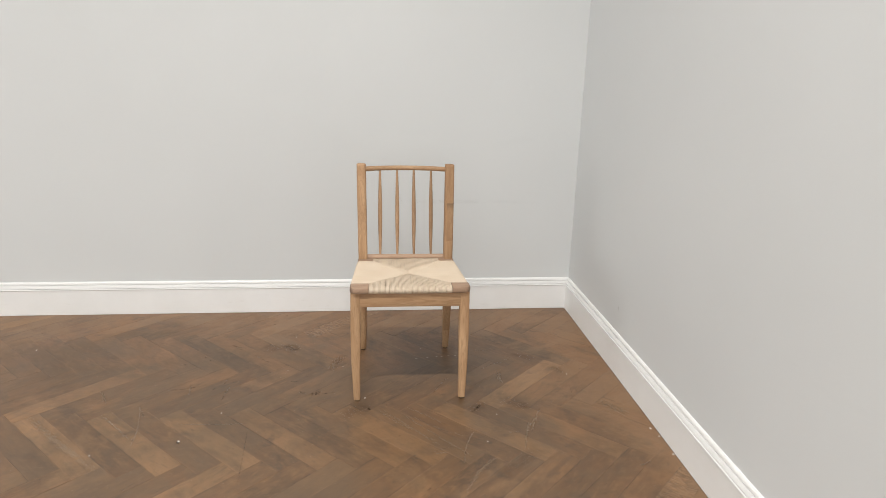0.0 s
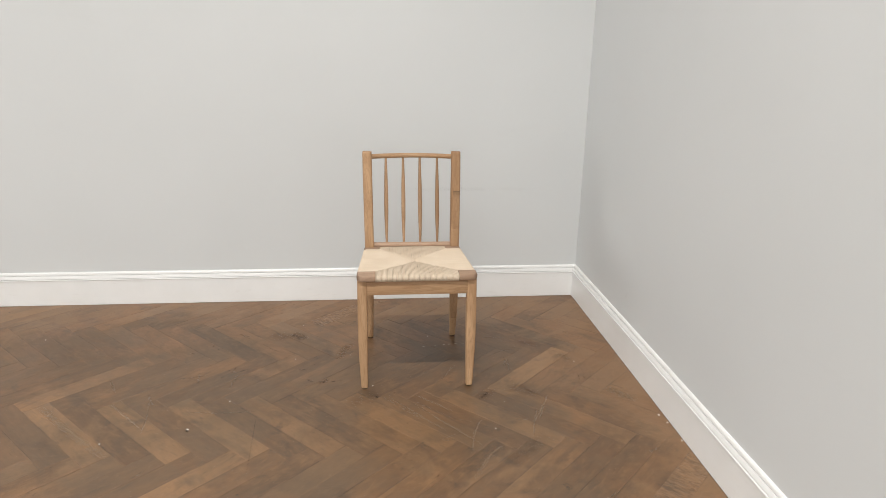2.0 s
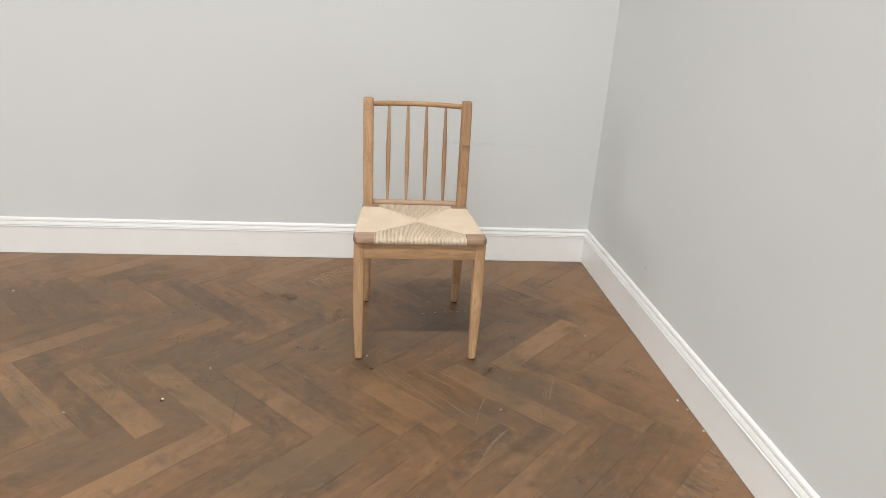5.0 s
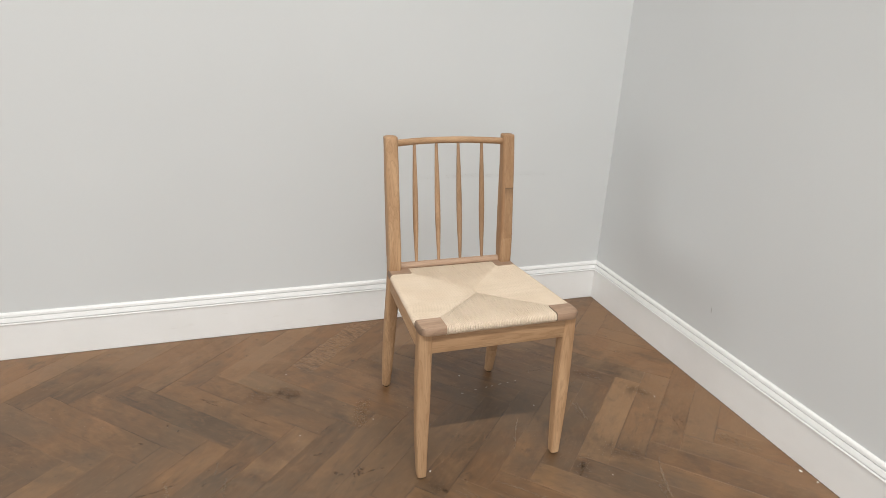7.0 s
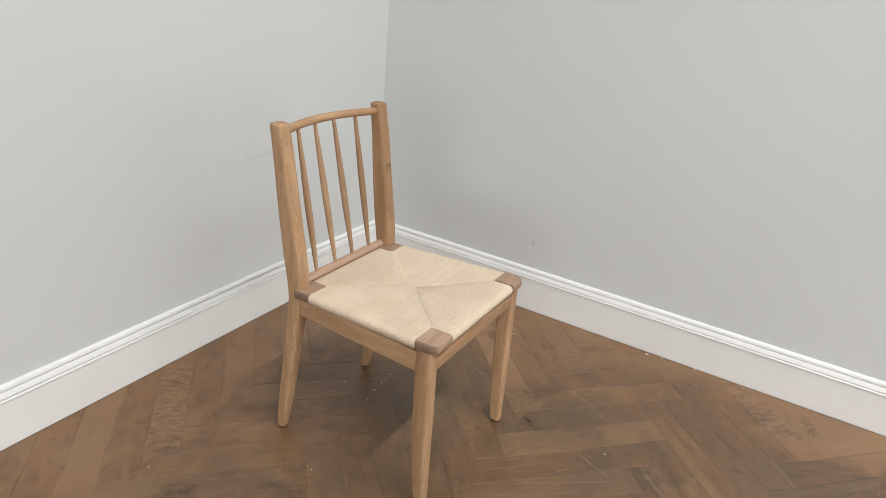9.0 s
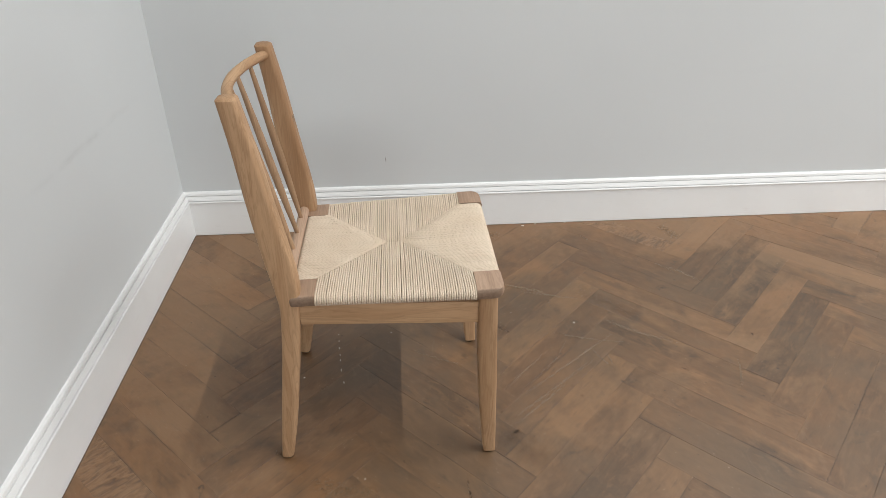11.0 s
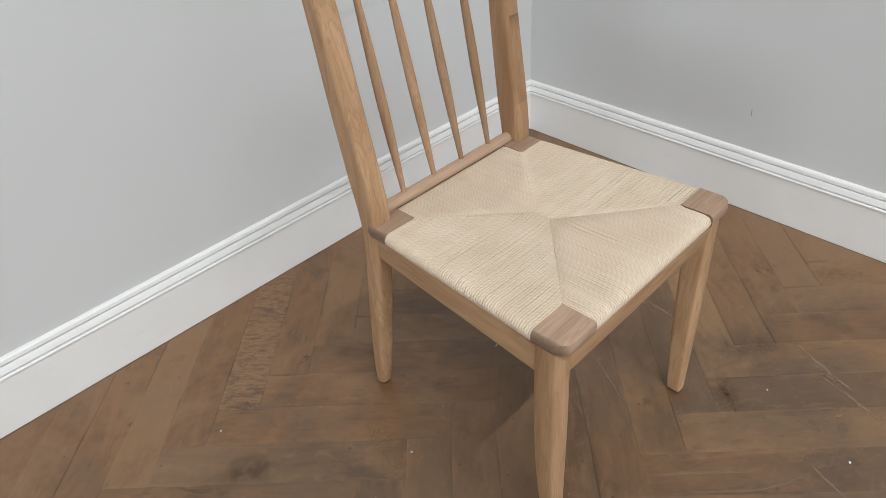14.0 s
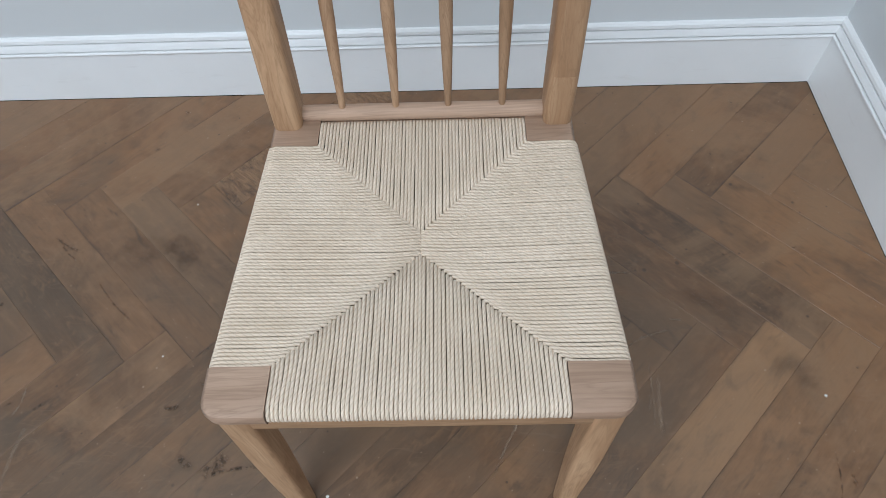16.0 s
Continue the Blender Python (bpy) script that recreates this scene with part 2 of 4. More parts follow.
    # pits, crumbs of old wax and short fine scratches
    def specks(scale, size, share, shift):
        at = t.mapping(pos, (1, 1, 0), (0, 0, 0.4), shift)
        d = t.node("ShaderNodeTexVoronoi", 0, Vector=at, Scale=scale, Randomness=1.0)
        c = t.node("ShaderNodeSeparateColor", 0, i0=t.node("ShaderNodeTexVoronoi", 1, Vector=at, Scale=scale, Randomness=1.0))
        return t.maths("MULTIPLY", t.ramp(d, (size * 0.6, 1.0), (size, 0.0)), t.maths("GREATER_THAN", c, 1 - share))
    pit = t.maths("MAXIMUM", specks(16.0, 0.08, 0.12, (0, 0, 0)), specks(60.0, 0.16, 0.04, (2, 5, 0)))
    col = t.mix(t.maths("MULTIPLY", pit, 0.55), col, (0.020, 0.014, 0.010))
    fleck = t.maths("MAXIMUM", specks(30.0, 0.07, 0.10, (7, 1, 0)), specks(110.0, 0.16, 0.07, (4, 9, 0)))
    col = t.mix(t.maths("MULTIPLY", fleck, 0.60), col, (0.340, 0.250, 0.175))
    hair = t.maths("MAXIMUM", scratch((7.0, 30.0, 1.0), 0.25, (2.7, 6.1, 0), 0.52, 0.60, 0.011), scratch((6.0, 26.0, 1.0), -0.5, (9.3, 3.2, 0), 0.52, 0.60, 0.011))
    hair = t.maths("MAXIMUM", hair, scratch((6.0, 28.0, 1.0), 1.1, (4.4, 8.8, 0), 0.53, 0.60, 0.012))
    col = t.mix(t.maths("MULTIPLY", hair, 0.12), col, (0.270, 0.185, 0.120))
    h = t.maths("ADD", t.maths("MULTIPLY", grain, 0.5), t.maths("MULTIPLY", pores, 0.25))
    h = t.maths("SUBTRACT", h, t.maths("MULTIPLY", pit, 0.8))
    h = t.maths("ADD", h, t.maths("MULTIPLY", fig, 0.6))
    h = t.maths("SUBTRACT", h, t.maths("MULTIPLY", knot, 0.6))
    depth = 0.0007
    if sawn:
        cut = t.noise(t.mapping(q, (62.0, 17.0, 1.0), (0, 0, 0.30)), 1.0, 5, 0.62, distortion=1.9)
        col = t.mix(t.ramp(cut, (0.46, 0.0), (0.60, 0.48)), col, (0.320, 0.190, 0.096))
        col = t.mix(t.ramp(cut, (0.34, 0.62), (0.46, 0.0)), col, (0.066, 0.039, 0.021))
        h, depth = t.maths("ADD", h, t.maths("MULTIPLY", cut, 4.0)), 0.0030
    rough = t.maths("ADD", t.ramp(worn, (0.3, 0.34), (0.7, 0.47)), t.maths("MULTIPLY", haze, 0.12))
    return t.finish(col, rough, h, depth, 0.5, 0.72)


def chair_oak(name, light, dark, axis="z", spec=0.35, glued=False, end_grain=False):
    """Pale, matt, lime-washed oak with the grain along one axis of the part. glued: built up from several lengths that differ in tone."""
    t = Tree(name)
    p = t.node("ShaderNodeTexCoord", 3)
    if glued:
        own = t.t.nodes.new("ShaderNodeSeparateXYZ")
        t.t.links.new(p, own.inputs[0])
        px, pz = own.outputs[0], own.outputs[2]
        def below(z, x):
            return t.maths("MULTIPLY", t.maths("LESS_THAN", pz, z), t.maths("GREATER_THAN", px, x))
        upper, lower, foot = below(0.697, 0.1765), below(0.536, 0.1725), below(0.098, 0.0)
        shank = t.maths("SUBTRACT", below(0.40, 0.0), foot)
        line = t.maths("MULTIPLY", below(0.6985, 0.1765), t.maths("GREATER_THAN", pz, 0.694))
        p = t.vec("ADD", p, t.node("ShaderNodeCombineXYZ", X=t.maths("MULTIPLY", upper, 3.3), Y=t.maths("MULTIPLY", lower, 5.7), Z=t.maths("MULTIPLY", foot, 2.9)))
    r = t.node("ShaderNodeObjectInfo", 5)
    p = t.vec("ADD", p, t.node("ShaderNodeCombineXYZ", X=t.maths("MULTIPLY", r, 9.0), Y=t.maths("MULTIPLY", r, 23.0), Z=t.maths("MULTIPLY", r, 5.0)))
    def along(a, b):
        return tuple(a if c == axis else b for c in "xyz")
    fig = t.noise(t.mapping(p, along(2.6, 26.0)), 1.0, 4, 0.55, distortion=1.1)
    fine = t.noise(t.mapping(p, along(12.0, 330.0)), 1.0, 4, 0.65)
    band = t.noise(t.mapping(p, along(1.7, 9.0)), 1.0, 3, 0.5, distortion=0.8)
    col = t.mix(t.ramp(fig, (0.30, 0.0), (0.72, 1.0)), light, dark)
    col = t.mix(t.ramp(band, (0.47, 0.0), (0.64, 0.62)), col, tuple(c * k for c, k in zip(dark, (0.74, 0.68, 0.62))))
    rings = t.maths("FRACT", t.maths("MULTIPLY", fig, 9.0))
    col = t.mix(t.ramp(rings, (0.0, 0.42), (0.25, 0.0), (0.8, 0.0), (1.0, 0.42)), col, tuple(c * 0.72 for c in dark))
    col = t.mix(t.ramp(fine, (0.50, 0.0), (0.74, 0.38)), col, tuple(c * 0.62 for c in dark))
    col = t.mix(t.ramp(fine, (0.25, 0.25), (0.42, 0.0)), col, tuple(min(1.0, c * 1.16) for c in light))
    tint = t.maths("MULTIPLY_ADD", r, 0.24, 0.88)
    col = t.mix(1.0, col, t.node("ShaderNodeCombineColor", Red=tint, Green=tint, Blue=tint), "MULTIPLY")
    cells = t.mapping(p, along(9.0, 16.0))
    near = t.node("ShaderNodeTexVoronoi", 0, Vector=cells, Scale=1.0)
    pick = t.node("ShaderNodeSeparateColor", 0, i0=t.node("ShaderNodeTexVoronoi", 1, Vector=cells, Scale=1.0))
    knot = t.maths("MULTIPLY", t.ramp(near, (0.04, 1.0), (0.13, 0.0)), t.maths("GREATER_THAN", pick, 0.78))
    col = t.mix(t.maths("MULTIPLY", knot, 0.75), col, (0.13, 0.075, 0.04))
    if glued:
        col = t.mix(t.maths("MULTIPLY", t.maths("SUBTRACT", upper, lower), 0.28), col, tuple(c * 0.62 for c in dark))
        lip = t.maths("MULTIPLY", upper, t.ramp(t.maths("SUBTRACT", 0.697, pz), (0.0, 0.75), (0.035, 0.0)))
        col = t.mix(lip, col, tuple(c * 0.42 for c in dark))
        col = t.mix(t.maths("MULTIPLY", lower, 0.22), col, tuple(c * 0.7 for c in dark))
        col = t.mix(t.maths("MULTIPLY", shank, 0.38), col, tuple(c * 0.6 for c in dark))
        col = t.mix(t.maths("MULTIPLY", line, 0.5), col, (0.12, 0.075, 0.045))
    if end_grain:
        side = t.t.nodes.new("ShaderNodeSeparateXYZ")
        t.t.links.new(t.node("ShaderNodeNewGeometry", 1), side.inputs[0])
        cut = t.ramp(t.maths("ABSOLUTE", side.outputs[0]), (0.35, 0.0), (0.75, 0.78))
        rough_end = t.noise(t.mapping(p, (30.0, 160.0, 400.0)), 1.0, 3, 0.6)
        col = t.mix(cut, col, t.mix(rough_end, tuple(c * 0.22 for c in dark), tuple(c * 0.75 for c in dark)))
    h = t.maths("ADD", t.maths("MULTIPLY", fine, 0.6), t.maths("MULTIPLY", fig, 0.3))
    return t.finish(col, t.ramp(fine, (0.3, 0.52), (0.7, 0.66)), h, 0.0006, 0.5, spec)


def paper_cord():
    t = Tree("cream_paper_cord")
    uv = t.node("ShaderNodeUVMap", props={"uv_map": "cord"})
    sep = t.t.nodes.new("ShaderNodeSeparateXYZ")
    t.t.links.new(uv, sep.inputs[0])
    r = t.node("ShaderNodeObjectInfo", 5)
    turn = t.maths("ADD", t.maths("MULTIPLY", sep.outputs[0], 2.0), t.maths("MULTIPLY", sep.outputs[1], 115.0))
    twist = t.maths("ABSOLUTE", t.maths("SUBTRACT", t.maths("FRACT", t.maths("ADD", turn, r)), 0.5))
    p = t.node("ShaderNodeNewGeometry")
    n = t.noise(p, 14.0, 4, 0.6)
    fibre = t.noise(p, 700.0, 3, 0.6)
    col = t.mix(t.ramp(n, (0.3, 0.0), (0.7, 1.0)), (0.672, 0.553, 0.425), (0.742, 0.630, 0.505))
    col = t.mix(t.maths("MULTIPLY", r, 0.30), col, (0.56, 0.47, 0.355))
    # shade in the grooves of the twist is put into the colour
    col = t.mix(t.ramp(twist, (0.0, 0.42), (0.16, 0.0)), col, (0.42, 0.33, 0.215))
    h = t.maths("ADD", t.ramp(twist, (0.0, 0.0), (0.2, 0.8), (0.5, 1.0)), t.maths("MULTIPLY", fibre, 0.25))
    return t.finish(col, 0.82, h, 0.0007, 0.7, 0.2)


def plain(name, a, b, rough, scale=40.0):
    t = Tree(name)
    n = t.noise(t.node("ShaderNodeTexCoord", 3), scale, 4)
    return t.finish(t.mix(n, a, b), rough, n, 0.0005, 0.3, 0.3)


M_WALL, M_TRIM, M_CEIL, M_SUB = wall_paint(), trim_paint(), ceiling_paint(), subfloor()
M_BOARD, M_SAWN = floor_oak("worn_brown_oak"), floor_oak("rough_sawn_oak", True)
LIGHT, DARK = (0.525, 0.342, 0.196), (0.360, 0.208, 0.106)
M_OAK_Z, M_OAK_X, M_OAK_Y = (chair_oak("pale_oak_" + a, LIGHT, DARK, a) for a in "zxy")
M_GLUED = chair_oak("pale_oak_glued", LIGHT, DARK, "z", glued=True)
# a darker, browner copy of the oak, with the spindles' shade in its colour
M_SPINDLE = chair_oak("shaded_oak_spindle", (0.42, 0.272, 0.162), (0.30, 0.180, 0.096), "z")
M_BLOCK = chair_oak("greyed_oak_block", (0.435, 0.302, 0.212), (0.33, 0.218, 0.146), "x", end_grain=True)
M_RAIL = chair_oak("greyed_oak_rail", (0.435, 0.302, 0.212), (0.33, 0.218, 0.146), "x")
M_CORD = paper_cord()
# brown sheet kept dark to stand in for shade between the cords
M_CORE = plain("gap_shade_underlay", (0.17, 0.125, 0.075), (0.26, 0.20, 0.12), 0.95, 300.0)
M_GLIDE = plain("dark_felt_glide", (0.03, 0.022, 0.016), (0.06, 0.045, 0.032), 0.95)
M_CRUMB = plain("white_plaster_crumb", (0.70, 0.68, 0.64), (0.85, 0.83, 0.79), 0.9)
M_SCUFF = plain("grey_scuff", (0.30, 0.29, 0.28), (0.44, 0.43, 0.41), 0.8)


# ---- mesh helpers ----
def mesh_of(name, bm, material, angle=38.0):
    bmesh.ops.recalc_face_normals(bm, faces=bm.faces[:])
    for f in bm.faces:
        f.smooth = True
    for e in bm.edges:
        if len(e.link_faces) != 2 or e.calc_face_angle(0.0) > radians(angle):
            e.smooth = False
    me = bpy.data.meshes.new(name)
    bm.to_mesh(me)
    bm.free()
    me.materials.append(material)
    return me


def part(name, bm, material, parent=None, label="", angle=38.0):
    ob = new(name, mesh_of(name, bm, material, angle))
    ob.parent = parent
    if label:
        tagged(ob, label)
    return ob


def loft(bm, rings):
    """A closed skin over rings of points, with both ends capped."""
    loops = [[bm.verts.new(p) for p in ring] for ring in rings]
    n = len(loops[0])
    for a, b in zip(loops, loops[1:]):
        for i in range(n):
            bm.faces.new((a[i], a[(i + 1) % n], b[(i + 1) % n], b[i]))
    bm.faces.new(loops[0][::-1])
    bm.faces.new(loops[-1])
    return loops


def rrect(cx, cy, w, d, r, z, n=4):
    """A level ring: a rectangle with rounded corners."""
    r = min(r, w * 0.499, d * 0.499)
    out = []
    for k, (sx, sy) in enumerate(((1, 1), (-1, 1), (-1, -1), (1, -1))):
        for i in range(n + 1):
            a = radians(90 * k + 90 * i / n)
            out.append((cx + sx * (w / 2 - r) + r * math.cos(a), cy + sy * (d / 2 - r) + r * math.sin(a), z))
    return out


def curve_through(table, count):
    """Rows interpolated smoothly (Catmull-Rom) along the first column."""
    rows = [np.array(r, float) for r in table]
    out = []
    for s in np.linspace(0, len(rows) - 1, count):
        i = min(int(s), len(rows) - 2)
        f = s - i
        p0, p1, p2, p3 = rows[max(i - 1, 0)], rows[i], rows[i + 1], rows[min(i + 2, len(rows) - 1)]
        out.append(0.5 * (2 * p1 + (p2 - p0) * f + (2 * p0 - 5 * p1 + 4 * p2 - p3) * f * f + (3 * p1 - p0 - 3 * p2 + p3) * f ** 3))
    return out


def box(bm, x0, x1, y0, y1, z0, z1, bevel=0.0):
    m = Matrix.LocRotScale(((x0 + x1) / 2, (y0 + y1) / 2, (z0 + z1) / 2), None, (x1 - x0, y1 - y0, z1 - z0))
    made = bmesh.ops.create_cube(bm, size=1.0, matrix=m)
    if bevel:
        edges = list({e for v in made["verts"] for e in v.link_edges})
        bmesh.ops.bevel(bm, geom=edges, offset=bevel, segments=2, affect="EDGES", profile=0.5)


def tube(bm, points, radii, n=10, uv=None):
    """A round rod along points; radii is one number or one for each point."""
    pts = [Vector(p) for p in points]
    rad = radii if isinstance(radii, (list, tuple)) else [radii] * len(pts)
    rings, run = [], [0.0]
    up = Vector((0.13, 0.21, 1.0))
    for i, p in enumerate(pts):
        d = (pts[min(i + 1, len(pts) - 1)] - pts[max(i - 1, 0)]).normalized()
        if abs(d.dot(up.normalized())) > 0.95:
            up = Vector((0.0, 1.0, 0.1)) if abs(d.z) > 0.8 else Vector((0, 0, 1))
        s = d.cross(up).normalized()
        u = s.cross(d)
        up = u
        rings.append([p + (s * math.cos(a) + u * math.sin(a)) * rad[i] for a in (2 * math.pi * k / n for k in range(n))])
        if i:
            run.append(run[-1] + (p - pts[i - 1]).length)
    loops = loft(bm, rings)
    if uv:
        layer = bm.loops.layers.uv.new(uv)
        ring_of = {v: (i, k) for i, ring in enumerate(loops) for k, v in enumerate(ring)}
        for f in bm.faces:
            ks = [ring_of[l.vert][1] for l in f.loops]
            wrap = max(ks) - min(ks) > n / 2
            for l, k in zip(f.loops, ks):
                l[layer].uv = ((k + n if wrap and k < n / 2 else k) / n, run[ring_of[l.vert][0]])


# ---- the room ----


def wall(name, x0, x1, y0, y1, label):
    bm = bmesh.new()
    box(bm, x0, x1, y0, y1, -0.06, CEIL)
    return tagged(part(name, bm, M_WALL), label, "wall", kind="structure")


wall("wall_north", ROOM_X - 0.12, 0.12, 0.0, 0.12, "plain light grey painted plaster wall behind the chair")
wall("wall_east", 0.0, 0.12, ROOM_Y, 0.0, "plain light grey painted plaster wall beside the chair")


def wall_with_opening(name, along_x, at, lo, hi, o0, o1, z0, z1):
    """An unseen outer wall in four pieces round an added opening for fill light."""
    for k, (a, b, c, d) in enumerate(((lo, o0, -0.06, CEIL), (o1, hi, -0.06, CEIL), (o0, o1, -0.06, z0), (o0, o1, z1, CEIL)), 1):
        bm = bmesh.new()
        if along_x:
            box(bm, a, b, at - 0.12, at, c, d)
        else:
            box(bm, at - 0.12, at, a, b, c, d)
        tagged(part(f"{name}_{k}", bm, M_WALL), "plain light grey painted plaster wall out of view, round an added opening", "wall", kind="structure")


wall_with_opening("wall_south", True, ROOM_Y, ROOM_X - 0.12, 0.12, -4.22, -0.18, 0.38, 3.02)
wall_with_opening("wall_west", False, ROOM_X, ROOM_Y, 0.0, -7.52, -2.48, 0.48, 3.52)
bm = bmesh.new()
box(bm, ROOM_X - 0.12, 0.12, ROOM_Y - 0.12, 0.12, CEIL, CEIL + 0.1)
tagged(part("ceiling", bm, M_CEIL), "plain white painted ceiling", "ceiling", kind="structure")
bm = bmesh.new()
box(bm, ROOM_X, 0.0, ROOM_Y, 0.0, -0.05, -0.0125)
floor = tagged(part("floor", bm, M_SUB), "worn brown oak herringbone parquet floor with scuffs", "floor", kind="structure")

# skirting: depth from the wall and height, from the floor up
PROFILE = ((0.0, 0.0), (0.0180, 0.0), (0.0180, 0.1300), (0.0204, 0.1312), (0.0214, 0.1338), (0.0204, 0.1362), (0.0182, 0.1372), (0.0108, 0.1370), (0.0108, 0.1400),
           (0.0166, 0.1402), (0.0150, 0.1470), (0.0112, 0.1552), (0.0050, 0.1550), (0.0050, 0.1577), (0.0098, 0.1580), (0.0086, 0.1655), (0.0048, 0.1703), (0.0, 0.1715))


def skirting(name, along_x, far, label):
    bm = bmesh.new()
    near_end = [(-d, -d, z) for d, z in PROFILE]
    far_end = [(far, -d, z) if along_x else (-d, far, z) for d, z in PROFILE]
    steps = 24
    rings = [[Vector(a).lerp(Vector(b), i / steps) for a, b in zip(near_end, far_end)] for i in range(steps + 1)]
    for i, ring in enumerate(rings[1:-1], 1):
        for p in ring[1:]:
            wob = 0.00012 * math.sin(i * 2.1 + far)
            p.x, p.y = (p.x, p.y + wob) if along_x else (p.x + wob, p.y)
    loft(bm, rings)
    return tagged(part(name, bm, M_TRIM, angle=24.0), label, "baseboard", kind="structure")


skirting("baseboard_north", True, ROOM_X, "tall white painted baseboard with a moulded top edge")
skirting("baseboard_east", False, ROOM_Y, "tall white painted baseboard with a moulded top edge")


# ---- the chair ----
CX, CY = -0.917, -0.737
chair = new("dining_chair")
chair.matrix_world = pose(CX, CY, 0)
tagged(chair, "pale oak spindle-back dining chair with a woven cream paper-cord seat", "chair")


def seat_z(x, y):
    """The height of the woven seat's top: a little lower at the back, sagging to the middle."""
    sag = max(0.0, 1 - (x / 0.21) ** 2) * max(0.0, 1 - ((y + 0.035) / 0.21) ** 2)
    return 0.4690 - 0.032 * (y + 0.24) - 0.0065 * sag


def front_leg(side):
    #        z      width  depth  centre x        centre y
    table = ((0.004, 0.0255, 0.0285, 0.2065, -0.2345), (0.08, 0.0300, 0.0330, 0.2080, -0.2300), (0.16, 0.0345, 0.0370, 0.2090, -0.2255),
             (0.26, 0.0375, 0.0400, 0.2090, -0.2215), (0.36, 0.0372, 0.0405, 0.2088, -0.2180), (0.452, 0.0355, 0.0400, 0.2085, -0.2165))
    rings = []
    rows = curve_through(table, 22)
    z, w, d, cx, cy = rows[0]
    rings.append(rrect(side * cx, cy, w - 0.006, d - 0.006, 0.006, z - 0.0005))
    for z, w, d, cx, cy in rows:
        rings.append(rrect(side * cx, cy, w, d, 0.0062, z + (0.002 if z < 0.01 else 0)))
    bm = bmesh.new()
    loft(bm, rings)
    leg = part("front_leg", bm, M_OAK_Z, chair)
    glide(leg, side * 0.2065, -0.2345, 0.0105)


def glide(leg, x, y, r):
    bm = bmesh.new()
    loft(bm, [[(x + r * k * math.cos(a), y + r * k * math.sin(a), z) for a in (2 * math.pi * i / 16 for i in range(16))] for z, k in ((0.0, 0.94), (0.001, 1.0), (0.0045, 1.0))])
    part("foot_glide", bm, M_GLIDE, leg, "dark felt glide")


def back_leg(side):
    #        z      back y  front y  centre x  width
    table = ((0.004, 0.251, 0.2240, 0.1900, 0.0270), (0.10, 0.240, 0.2060, 0.1905, 0.0330), (0.255, 0.220, 0.1830, 0.1895, 0.0375), (0.405, 0.2045, 0.1640, 0.1865, 0.0385),
             (0.47, 0.2090, 0.1600, 0.1855, 0.0385), (0.54, 0.2200, 0.1670, 0.1865, 0.0388), (0.661, 0.2345, 0.1870, 0.1880, 0.0392), (0.772, 0.2450, 0.2040, 0.1893, 0.0394), (0.858, 0.2560, 0.2210, 0.1900, 0.0394))
    rows = curve_through(table, 40)
    z, b, f, cx, w = rows[0]
    rings = [rrect(side * cx, (b + f) / 2, w - 0.006, b - f - 0.006, 0.008, z - 0.0005)]
    for z, b, f, cx, w in rows:
        rings.append(rrect(side * cx, (b + f) / 2, w, b - f, 0.0098, z + (0.002 if z < 0.01 else 0), 5))
    rings[0] = rrect(side * rows[0][3], (rows[0][1] + rows[0][2]) / 2, 0.021, 0.0245, 0.008, 0.0035, 5)
    z, b, f, cx, w = rows[-1]
    for dz, inset in ((0.0022, 0.0018), (0.0035, 0.005)):
        rings.append(rrect(side * cx, (b + f) / 2, w - 2 * inset, b - f - 2 * inset, 0.0092, z + dz, 5))
    bm = bmesh.new()
    loft(bm, rings)
    leg = part("back_leg", bm, M_GLUED if side > 0 else M_OAK_Z, chair)
    glide(leg, side * 0.19, 0.2355, 0.0105)


for s in (-1, 1):
    front_leg(s)
    back_leg(s)


def corner_block(name, side, x_in, x_out, y_in, y_out, z_top, thick, r):
    """A flat corner of the seat frame; its outer corner is rounded and its edges eased."""
    sy = 1 if y_out > y_in else -1

    def ring(inset, z):
        xo, yo, rr = x_out - inset, y_out - sy * inset, max(r - inset, 0.002)
        pts = [(x_in, y_in), (xo, y_in)]
        for i in range(9):
            a = radians(90 * i / 8)
            pts.append((xo - rr + rr * math.cos(a), yo - sy * rr + sy * rr * math.sin(a)))
        pts.append((x_in, yo))
        return [(side * x, y, z(x, y)) for x, y in pts]

    def top(drop):
        return lambda x, y: z_top - 0.030 * (y - y_in) - drop

    bm = bmesh.new()
    loft(bm, [ring(0.006, top(thick)), ring(0.0015, top(thick - 0.003)), ring(0.0, top(thick - 0.008)), ring(0.0, top(0.008)), ring(0.0018, top(0.003)), ring(0.0065, top(0.0))])
    part(name, bm, M_BLOCK, chair, "greyish-brown oak corner block")


for s in (-1, 1):
    corner_block("seat_corner_block", s, 0.1580, 0.2285, -0.193, -0.2505, 0.4705, 0.0255, 0.024)
    corner_block("seat_corner_block", s, 0.1415, 0.2080, 0.131, 0.1840, 0.4585, 0.0255, 0.010)


def apron(name, x0, y0, x1, y1, thick, z0, z1, material):
    """A frame rail between two legs."""
    bm = bmesh.new()
    a, b = Vector((x0, y0, 0)), Vector((x1, y1, 0))
    box(bm, -(b - a).length / 2, (b - a).length / 2, -thick / 2, thick / 2, z0, z1, 0.0025)
    bmesh.ops.transform(bm, matrix=Matrix.Translation((a + b) / 2) @ Matrix.Rotation(math.atan2(y1 - y0, x1 - x0), 4, "Z"), verts=bm.verts[:])
    part(name, bm, material, chair)


